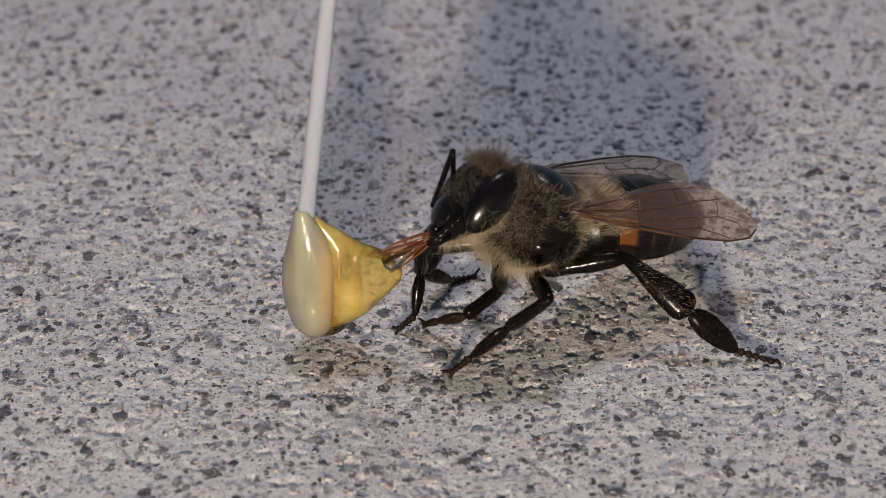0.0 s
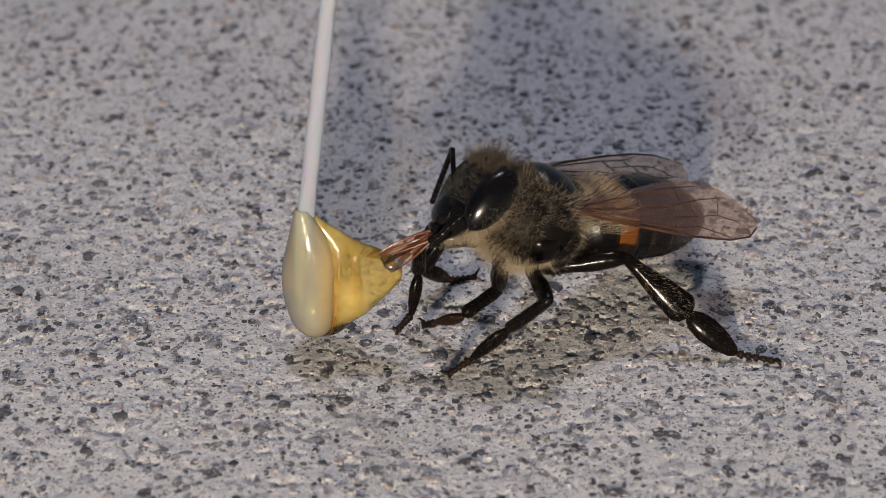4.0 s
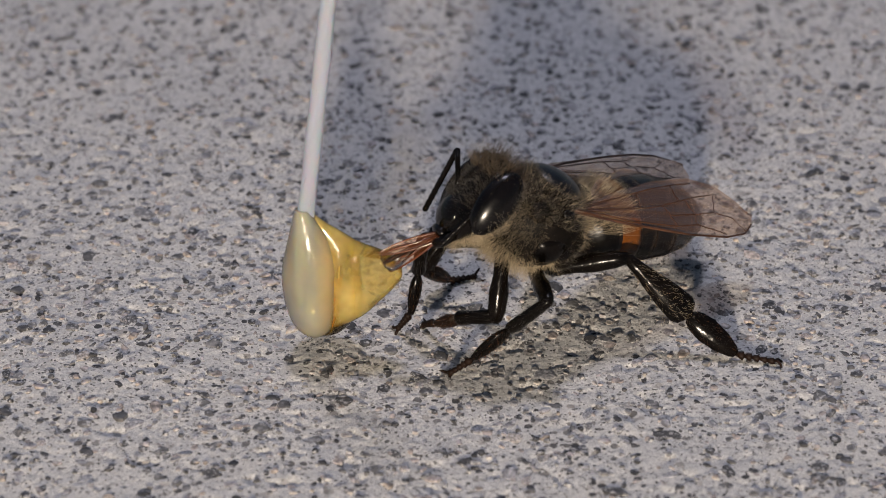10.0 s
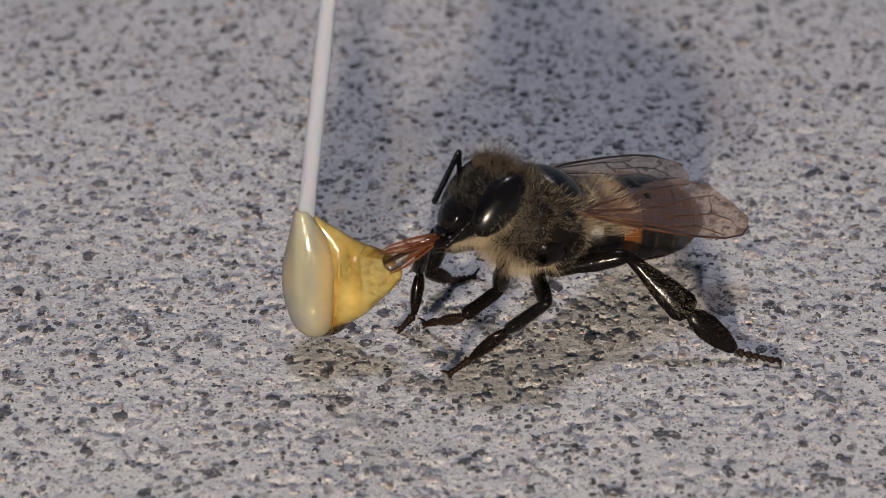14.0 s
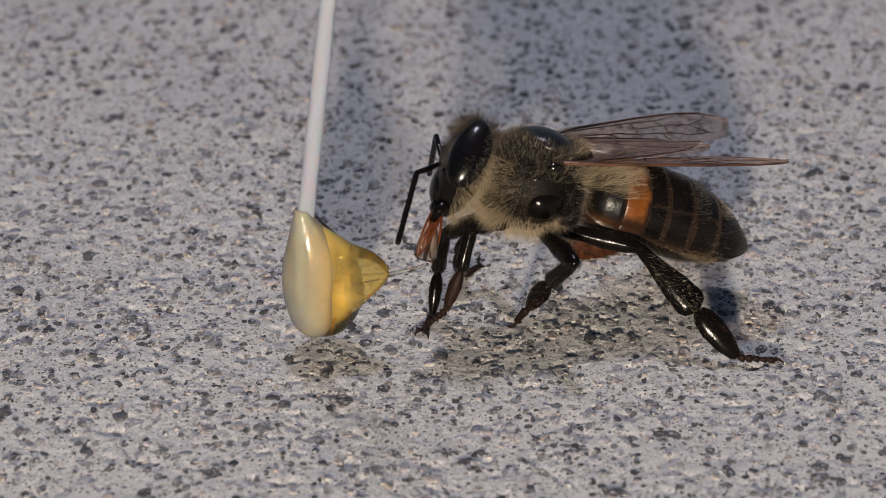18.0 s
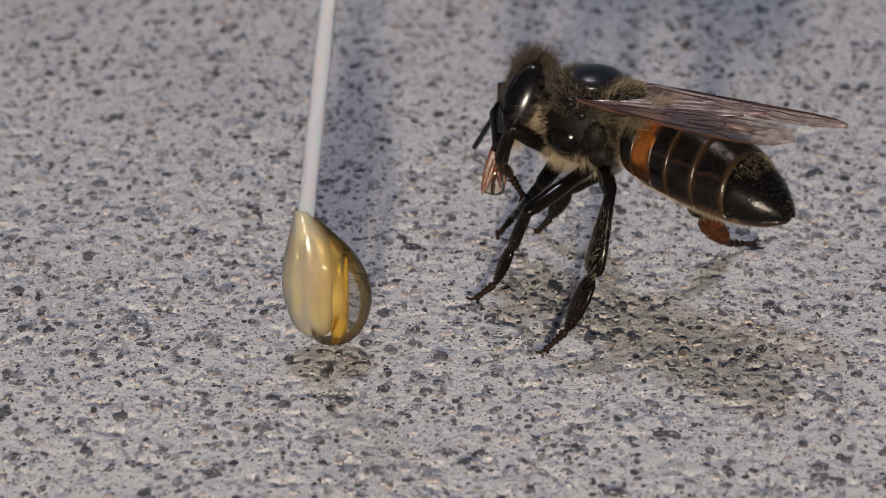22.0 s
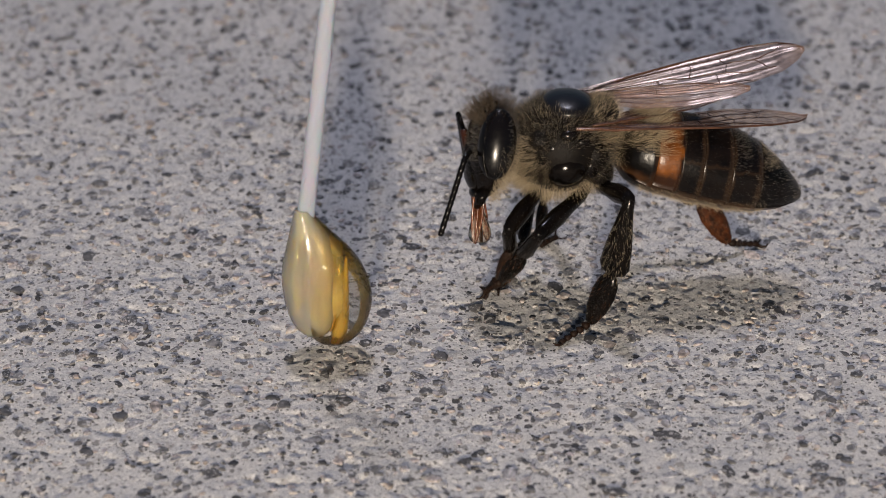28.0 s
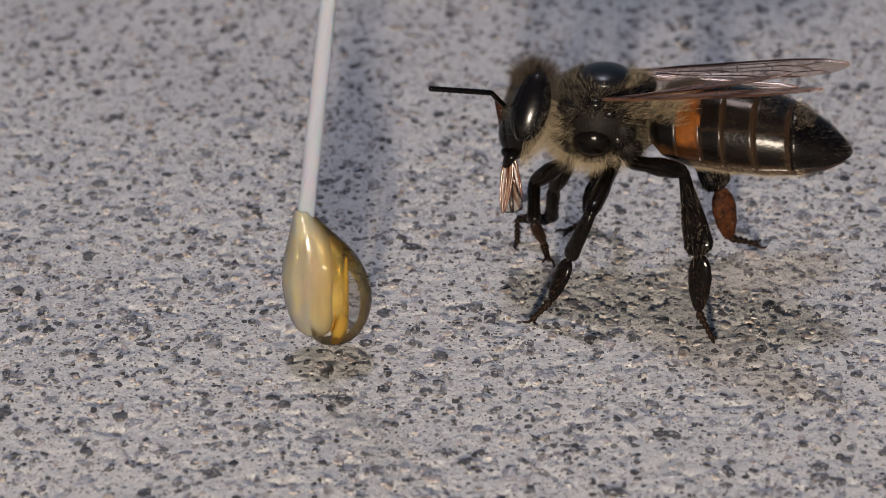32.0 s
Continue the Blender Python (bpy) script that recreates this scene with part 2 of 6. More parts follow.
def concrete_material():
    m, n, l, b = material("worn_concrete")
    tc = n.new("ShaderNodeTexCoord")

    def tex(scale, detail=4.0, rough=0.55):
        t = n.new("ShaderNodeTexNoise")
        t.inputs["Scale"].default_value = scale
        t.inputs["Detail"].default_value = detail
        t.inputs["Roughness"].default_value = rough
        l.new(tc.outputs["Object"], t.inputs["Vector"])
        return t

    def mixed(a, c, fac, blend="MIX"):
        x = n.new("ShaderNodeMix")
        x.data_type, x.blend_type = "RGBA", blend
        l.new(fac, x.inputs[0])
        l.new(a, x.inputs[6])
        if isinstance(c, tuple):
            x.inputs[7].default_value = (*c, 1)
        else:
            l.new(c, x.inputs[7])
        return x.outputs[2]

    patch = ramp(n, [(0.34, (0.345, 0.34, 0.345)), (0.52, (0.42, 0.41, 0.40)), (0.70, (0.375, 0.37, 0.375))])
    l.new(tex(110, 5).outputs["Fac"], patch.inputs[0])
    grit = tex(10500, 4, 0.75)
    gr = ramp(n, [(0.43, (0.0, 0.0, 0.0)), (0.57, (1.0, 1.0, 1.0))])
    l.new(grit.outputs["Fac"], gr.inputs[0])
    col = mixed(patch.outputs[0], (0.56, 0.55, 0.53), gr.outputs[0])
    # fine sand: small dark and pale grains
    for scale, low, high, colour in ((2300, 0.65, 0.68, (0.25, 0.245, 0.24)), (5200, 0.64, 0.68, (0.17, 0.165, 0.16)), (1500, 0.64, 0.68, (0.34, 0.325, 0.31)), (3900, 0.64, 0.70, (0.60, 0.585, 0.56))):
        s = ramp(n, [(low, (0, 0, 0)), (high, (1, 1, 1))])
        l.new(tex(scale, 2.0, 0.5).outputs["Fac"], s.inputs[0])
        col = mixed(col, colour, s.outputs[0])
    # sand too fine to build: single crisp grains, each of one tone
    for scale, share, size in ((2600, 0.13, 0.38), (5200, 0.18, 0.40), (9500, 0.22, 0.42)):
        vo = n.new("ShaderNodeTexVoronoi")
        vo.inputs["Scale"].default_value = scale
        l.new(tc.outputs["Object"], vo.inputs["Vector"])
        sep = n.new("ShaderNodeSeparateColor")
        l.new(vo.outputs["Color"], sep.inputs[0])
        tone = ramp(n, [(0.0, (0.03, 0.03, 0.032)), (0.25, (0.08, 0.077, 0.077)), (0.5, (0.17, 0.163, 0.16)), (0.75, (0.26, 0.25, 0.24)), (0.9, (0.58, 0.57, 0.55)), (1.0, (0.27, 0.24, 0.21))])
        l.new(sep.outputs[0], tone.inputs[0])
        inside = n.new("ShaderNodeMath")
        inside.operation = "LESS_THAN"
        l.new(vo.outputs["Distance"], inside.inputs[0])
        inside.inputs[1].default_value = size
        chosen = n.new("ShaderNodeMath")
        chosen.operation = "LESS_THAN"
        l.new(sep.outputs[1], chosen.inputs[0])
        chosen.inputs[1].default_value = share
        both = n.new("ShaderNodeMath")
        both.operation = "MULTIPLY"
        l.new(inside.outputs[0], both.inputs[0])
        l.new(chosen.outputs[0], both.inputs[1])
        col = mixed(col, tone.outputs[0], both.outputs[0])
    l.new(col, b.inputs["Base Color"])
    b.inputs["Roughness"].default_value = 0.85
    bp = n.new("ShaderNodeBump")
    bp.inputs["Strength"].default_value, bp.inputs["Distance"].default_value = 1.0, 0.00016
    l.new(tex(3400, 7, 0.8).outputs["Fac"], bp.inputs["Height"])
    l.new(bp.outputs[0], b.inputs["Normal"])
    return m


def grain_material(name, source):
    m, n, l, b = material(name)
    if source == "island":
        g = n.new("ShaderNodeNewGeometry").outputs["Random Per Island"]
    else:
        g = n.new("ShaderNodeObjectInfo").outputs["Random"]
    r = ramp(n, [(0.0, (0.013, 0.013, 0.015)), (0.18, (0.038, 0.037, 0.038)), (0.40, (0.095, 0.092, 0.09)),
                 (0.65, (0.175, 0.176, 0.19)), (0.86, (0.24, 0.206, 0.19)), (0.95, (0.20, 0.168, 0.14)), (1.0, (0.30, 0.275, 0.25))])
    l.new(g, r.inputs[0])
    tc = n.new("ShaderNodeTexCoord")
    t = n.new("ShaderNodeTexNoise")
    t.inputs["Scale"].default_value, t.inputs["Detail"].default_value = 5200, 6
    l.new(tc.outputs["Object"], t.inputs["Vector"])
    mr = ramp(n, [(0.35, (0.4, 0.4, 0.4)), (0.65, (1.7, 1.7, 1.7))])
    l.new(t.outputs["Fac"], mr.inputs[0])
    x = n.new("ShaderNodeMix")
    x.data_type, x.blend_type = "RGBA", "MULTIPLY"
    x.inputs[0].default_value = 1
    l.new(r.outputs[0], x.inputs[6])
    l.new(mr.outputs[0], x.inputs[7])
    # cement left on the grain in patches
    smear = n.new("ShaderNodeTexNoise")
    smear.inputs["Scale"].default_value, smear.inputs["Detail"].default_value = 3400, 6
    smear.inputs["Roughness"].default_value = 0.7
    l.new(tc.outputs["Object"], smear.inputs["Vector"])
    cover = ramp(n, [(0.55, (0, 0, 0)), (0.60, (0.8, 0.8, 0.8))])
    l.new(smear.outputs["Fac"], cover.inputs[0])
    y = n.new("ShaderNodeMix")
    y.data_type = "RGBA"
    l.new(cover.outputs[0], y.inputs[0])
    l.new(x.outputs[2], y.inputs[6])
    y.inputs[7].default_value = (0.39, 0.38, 0.37, 1)
    l.new(y.outputs[2], b.inputs["Base Color"])
    b.inputs["Roughness"].default_value = 0.7
    bp = n.new("ShaderNodeBump")
    bp.inputs["Strength"].default_value, bp.inputs["Distance"].default_value = 0.5, 0.00005
    l.new(t.outputs["Fac"], bp.inputs["Height"])
    l.new(bp.outputs[0], b.inputs["Normal"])
    return m


CONCRETE = concrete_material()
GRAIN = grain_material("sand_grains", "island")
STONE = grain_material("stones", "object")


# ---- mesh tools (all in millimetres) ----
def mesh_of(name, verts, faces, mat, smooth=True):
    me = bpy.data.meshes.new(name)
    me.from_pydata([(x * MM, y * MM, z * MM) for x, y, z in verts], [], faces)
    me.materials.append(mat)
    if smooth:
        me.polygons.foreach_set("use_smooth", [True] * len(me.polygons))
    me.update()
    return me


def part(name, verts_faces, mat, parent=None, label="", smooth=True, kind=""):
    ob = new(name, mesh_of(name, verts_faces[0], verts_faces[1], mat, smooth))
    if parent is not None:
        ob.parent = parent
    return tagged(ob, label, kind=kind)


def loft(rings, n=14):
    """A closed tube through rings (x, y, z, half_width, half_height) along x."""
    v, f = [], []
    for x, y, z, a, b in rings:
        for k in range(n):
            w = 2 * math.pi * k / n
            v.append((x, y + a * math.cos(w), z + b * math.sin(w)))
    for i in range(len(rings) - 1):
        for k in range(n):
            j = (k + 1) % n
            f.append((i * n + k, i * n + j, i * n + n + j, i * n + n + k))
    f.append(tuple(reversed(range(n))))
    f.append(tuple(len(v) - n + k for k in range(n)))
    return v, f


def tube(points, radii, n=8):
    """A round tube along a bent line."""
    v, f = [], []
    pts = [Vector(p) for p in points]
    side = Vector((0.13, 0.31, 0.94))
    for i, p in enumerate(pts):
        d = (pts[min(i + 1, len(pts) - 1)] - pts[max(i - 1, 0)]).normalized()
        u = d.cross(side).normalized()
        w = d.cross(u)
        for k in range(n):
            a = 2 * math.pi * k / n
            v.append(tuple(p + (u * math.cos(a) + w * math.sin(a)) * radii[i]))
    for i in range(len(pts) - 1):
        for k in range(n):
            j = (k + 1) % n
            f.append((i * n + k, i * n + j, i * n + n + j, i * n + n + k))
    f.append(tuple(reversed(range(n))))
    f.append(tuple(len(v) - n + k for k in range(n)))
    return v, f


def joined(*pieces):
    v, f = [], []
    for pv, pf in pieces:
        o = len(v)
        v += pv
        f += [tuple(i + o for i in q) for q in pf]
    return v, f


def ball(cx, cy, cz, rx, ry, rz, seg=24, rings=14, bend=None):
    v, f = [], []
    for i in range(rings + 1):
        a = math.pi * i / rings
        for k in range(seg):
            w = 2 * math.pi * k / seg
            u = (math.sin(a) * math.cos(w), math.sin(a) * math.sin(w), math.cos(a))
            if bend:
                u = bend(*u)
            v.append((cx + rx * u[0], cy + ry * u[1], cz + rz * u[2]))
    for i in range(rings):
        for k in range(seg):
            j = (k + 1) % seg
            f.append((i * seg + k, i * seg + seg + k, i * seg + seg + j, i * seg + j))
    return v, f


def moved(vf, m):
    return [tuple(m @ Vector(p)) for p in vf[0]], vf[1]


def turn(rx=0, ry=0, rz=0, at=(0, 0, 0)):
    return Matrix.Translation(at) @ Euler([radians(a) for a in (rx, ry, rz)]).to_matrix().to_4x4()


def fur(vf, count, length, radius, seed, lay=(0, 0, 0), where=None, spread=0.35):
    """Fine bent hairs standing on a surface, leaning along lay."""
    rng = np.random.default_rng(seed)
    V = np.array(vf[0])
    T = np.array([(q[0], q[i], q[i + 1]) for q in vf[1] for i in range(1, len(q) - 1)])
    A, B, C = V[T[:, 0]], V[T[:, 1]], V[T[:, 2]]
    N = np.cross(B - A, C - A)
    area = np.linalg.norm(N, axis=1)
    mid = V.mean(axis=0)
    pick = rng.choice(len(T), count * 3, p=area / area.sum())
    s, t = rng.random((2, len(pick), 1))
    s, t = np.where(s + t > 1, 1 - s, s), np.where(s + t > 1, 1 - t, t)
    P = A[pick] + s * (B[pick] - A[pick]) + t * (C[pick] - A[pick])
    D = N[pick] / np.maximum(area[pick, None], 1e-9)
    flip = np.sum(D * (P - mid), axis=1) < 0
    D[flip] *= -1
    if where is not None:
        keep = where(P[:, 0], P[:, 1], P[:, 2])
        P, D = P[keep], D[keep]
    P, D = P[:count], D[:count]
    n = len(P)
    D = D + np.array(lay) + rng.normal(0, spread, (n, 3))
    D /= np.linalg.norm(D, axis=1)[:, None]
    L = length * rng.uniform(0.55, 1.15, (n, 1))
    bow = rng.normal(0, 0.22, (n, 3)) + np.array(lay) * 0.5
    U = np.cross(D, rng.normal(0, 1, (n, 3)))
    U /= np.maximum(np.linalg.norm(U, axis=1)[:, None], 1e-6)
    W = np.cross(D, U)
    rows = []
    for frac, rad in ((0.0, 1.0), (0.5, 0.8), (1.0, 0.12)):
        c = P + D * L * frac + bow * L * frac * frac * 0.6
        for k in range(3):
            a = 2 * math.pi * k / 3
            rows.append(c + (U * math.cos(a) + W * math.sin(a)) * radius * rad)
    verts = np.stack(rows, axis=1).reshape(-1, 3)
    base = []
    for i in range(2):
        for k in range(3):
            j = (k + 1) % 3
            base.append((i * 3 + k, i * 3 + 3 + k, i * 3 + 3 + j, i * 3 + j))
    faces = [tuple(q + h * 9 for q in b) for h in range(n) for b in base]
    return [tuple(p) for p in verts], faces


# ---- ground: one sheet of worn concrete ----
def hills(x, y):
    p = Vector((x * 0.11, y * 0.11, 0.3))
    q = Vector((x * 0.9, y * 0.9, 1.7))
    fine = noise.noise(q * 3.1)
    pit = max(0.0, noise.noise(q * 1.9 + Vector((7.0, 3.0, 0.0))) - 0.30)
    return 0.10 * noise.noise(p) + 0.04 * noise.noise(q) + 0.026 * fine + 0.022 * noise.noise(q * 5.6) + 0.016 * noise.noise(q * 11.0) - 0.3 * pit


def sheet_steps(lo, hi, step, reach):
    s = list(np.arange(lo, hi + step * 0.5, step))
    d = step
    while s[-1] < reach:
        d *= 1.2
        s.append(s[-1] + d)
    d = step
    while s[0] > -reach:
        d *= 1.2
        s.insert(0, s[0] - d)
    return s


def build_ground():
    xs, ys = sheet_steps(-17.5, 17.5, 0.07, 4.0e6), sheet_steps(-15.5, 9, 0.07, 4.0e6)
    v = []
    for y in ys:
        for x in xs:
            near = max(0.0, 1 - max(abs(x) - 24, abs(y - 12) - 34, 0) / 20)
            v.append((x, y, hills(x, y) * near - 0.02 if near else -0.02))
    w = len(xs)
    f = [(j * w + i, j * w + i + 1, j * w + w + i + 1, j * w + w + i) for j in range(len(ys) - 1) for i in range(w - 1)]
    return tagged(part("ground", (v, f), CONCRETE), "worn grey concrete slab with exposed sand grains", "ground", kind="structure")


ground = build_ground()


def grain_shape(rng, size, proud):
    """A flat-topped broken grain: a many-cornered rim and a smaller, tilted top."""
    n = int(rng.integers(6, 10))
    a0 = rng.random() * 6.28
    stretch = rng.uniform(0.5, 1.0)
    tw = rng.random() * 3.14
    v = []
    for scale, z in ((1.08, -0.25), (1.0, proud * 0.5), (0.72, proud)):
        for k in range(n):
            a = a0 + 2 * math.pi * k / n
            r = size * scale
            v.append((r * math.cos(a), r * stretch * math.sin(a), z))
    wob = rng.uniform(0.72, 1.25, n)
    tip = rng.normal(0, 0.10, 2)
    out = []
    for i, (x, y, z) in enumerate(v):
        x, y = x * wob[i % n], y * wob[i % n]
        c, s = math.cos(tw), math.sin(tw)
        x, y = c * x - s * y, s * x + c * y
        out.append((x, y, z + (tip[0] * x + tip[1] * y if i >= n else 0)))
    f = [tuple(range(2 * n, 3 * n))]
    for i in range(2):
        for k in range(n):
            j = (k + 1) % n
            f.append((i * n + k, i * n + j, i * n + n + j, i * n + n + k))
    return out, f


def build_grains():
    rng = np.random.default_rng(7)
    v, f = [], []
    for _ in range(10000):
        x, y = rng.uniform(-20.5, 20.5), rng.uniform(-17, 40)
        size = min(0.32, 0.088 * math.exp(abs(rng.normal(0, 0.5))))
        gv, gf = grain_shape(rng, size, rng.uniform(0.004, 0.075))
        z = hills(x, y) - 0.02
        o = len(v)
        v += [(a + x, b + y, c + z) for a, b, c in gv]
        f += [tuple(i + o for i in q) for q in gf]
    part("sand_grains", (v, f), GRAIN, ground, "dark and brown sand grains set in cement", smooth=False, kind="stuff")
    kinds = []
    for k in range(10):
        gv, gf = grain_shape(rng, 1.0, 0.16)
        kinds.append(mesh_of("stone", gv, gf, STONE, smooth=False))
    # larger single stones: x, y, half size
    marked = [(7.3, -12.1, 0.46), (8.85, -11.6, 0.26), (6.95, -7.4, 0.36), (-11.0, 2.5, 0.5), (-14.9, -13.5, 0.4),
              (2.7, -14.6, 0.36), (5.4, -15.3, 0.5), (14.9, -12.3, 0.36), (-13.0, -10.1, 0.38), (-12.2, -7.3, 0.40),
              (3.4, -8.3, 0.46), (14.7, 21.0, 0.6), (12.9, 0.4, 0.34), (12.4, 3.2, 0.38), (-8.7, 1.0, 0.42),
              (-14.7, 26.0, 0.55), (-9.9, 10.8, 0.4), (-2.0, -9.3, 0.30), (-0.6, -8.8, 0.3), (14.3, -14.9, 0.5),
              (-10.1, -11.5, 0.34), (-8.0, -9.7, 0.33), (1.6, -10.6, 0.28), (-13.8, -11.9, 0.33)]
    spots = marked + [(rng.uniform(-19, 19), rng.uniform(-16, 26), rng.uniform(0.17, 0.34)) for _ in range(270)]
    for x, y, s in spots:
        ob = new("stone", kinds[int(rng.integers(0, 10))])
        ob.parent = ground
        ob.matrix_basis = Matrix.Translation(mm(x, y, hills(x, y) - 0.035)) @ turn(0, 0, rng.uniform(0, 360)) @ Matrix.Diagonal((s, s * rng.uniform(0.7, 1.2), 0.32, 1))


# ---- stick with honey ----
STICK_X, STICK_Y = -4.62, -6.9   # where the stick hangs over the ground


def build_stick():
    rings = []
    for k in range(41):
        h = k * 0.6
        w = 0.29 - 0.002 * h + 0.012 * math.sin(h * 2.1) + 0.008 * math.sin(h * 5.3)
        rings.append((h, 0.0, 0.0, 0.15, w))
    m = Matrix.Translation((STICK_X - 0.36, STICK_Y, 1.5)) @ turn(0, 6.5, 0) @ turn(0, -90, 0)
    ob = part("plastic_stick", moved(loft(rings, 16), m), PLASTIC)
    for h, z, lean in ((3.1, 0.16, 0.05), (4.2, -0.12, 0.03), (5.0, 0.2, -0.04), (6.6, -0.2, 0.04), (8.3, 0.05, 0.05), (9.7, -0.16, -0.03)):
        sliver = tube([(h, -0.12, z), (h + 0.1, -0.165, z + lean * 0.5), (h + 0.24, -0.17, z + lean), (h + 0.3, -0.15, z + lean)], [0.012, 0.02, 0.014, 0.004], 6)
        part("nick", moved(sliver, m), PLASTIC, ob)
    return tagged(ob, "thin frosted white plastic stick dipped in honey", "stick")


def teardrop(cx, cy, zs, n=32, rings=30, fy=1.0, square=2.0):
    """A drop turned about an upright line; zs: (z, left reach, right reach) from bottom to top."""
    zz = [p[0] for p in zs]
    v, f = [], []
    for i in range(rings + 1):
        t = i / rings
        t = 0.5 - 0.5 * math.cos(math.pi * t)
        z = zz[0] + (zz[-1] - zz[0]) * t
        a = float(np.interp(z, zz, [p[1] for p in zs]))
        b = float(np.interp(z, zz, [p[2] for p in zs]))
        mid, r = (b - a) / 2, (a + b) / 2
        for k in range(n):
            w = 2 * math.pi * k / n
            c, s = math.cos(w), math.sin(w)
            g = (abs(c) ** square + abs(s) ** square) ** (-1 / square)
            v.append((cx + mid + r * g * c, cy + r * fy * g * s, z))
    for i in range(rings):
        for k in range(n):
            j = (k + 1) % n
            f.append((i * n + k, i * n + j, i * n + n + j, i * n + n + k))
    f.append(tuple(reversed(range(n))))
    f.append(tuple(len(v) - n + k for k in range(n)))
    return v, f


def soften(vf, times):
    """Laplacian rounding of a closed mesh."""
    v = np.array(vf[0], float)
    near = [set() for _ in v]
    for q in vf[1]:
        if len(q) > 4:
            continue
        for i in range(len(q)):
            near[q[i]].add(q[i - 1])
            near[q[i - 1]].add(q[i])
    near = [list(s) for s in near]
    for _ in range(times):
        v = np.array([0.5 * v[i] + 0.5 * v[near[i]].mean(axis=0) if near[i] else v[i] for i in range(len(v))])
    return [tuple(p) for p in v], vf[1]


honey = tagged(new("honey_drop"), "cloudy golden honey drop hanging on the stick", "honey")
honey.location = mm(STICK_X, STICK_Y, 0.8)


CORE = [(-0.12, 0.06, 0.62), (0.1, 0.34, 0.88), (0.55, 0.60, 1.04), (1.3, 0.78, 1.16), (2.2, 0.84, 1.24), (2.8, 0.76, 1.22), (3.3, 0.63, 1.08),
        (3.7, 0.54, 0.88), (4.1, 0.45, 0.60), (4.4, 0.38, 0.34), (4.7, 0.31, 0.19)]


def core_front(x, z):
    """How far the core's front lies before its upright middle plane."""
    a, b = (float(np.interp(z, [c[0] for c in CORE], [c[k] for c in CORE])) for k in (1, 2))
    mid, rad = (b - a) / 2, (a + b) / 2
    return 0.90 * math.sqrt(max(0.0, rad * rad - (x - mid) ** 2))


def dense(rings, count=26):
    """More rings along the same smooth outline."""
    xs = [a[0] for a in rings]
    out = []
    for n in range(count):
        x = xs[0] + (xs[-1] - xs[0]) * n / (count - 1)
        out.append((x,) + tuple(float(np.interp(x, xs, [a[k] for a in rings])) for k in range(1, 5)))
    return out


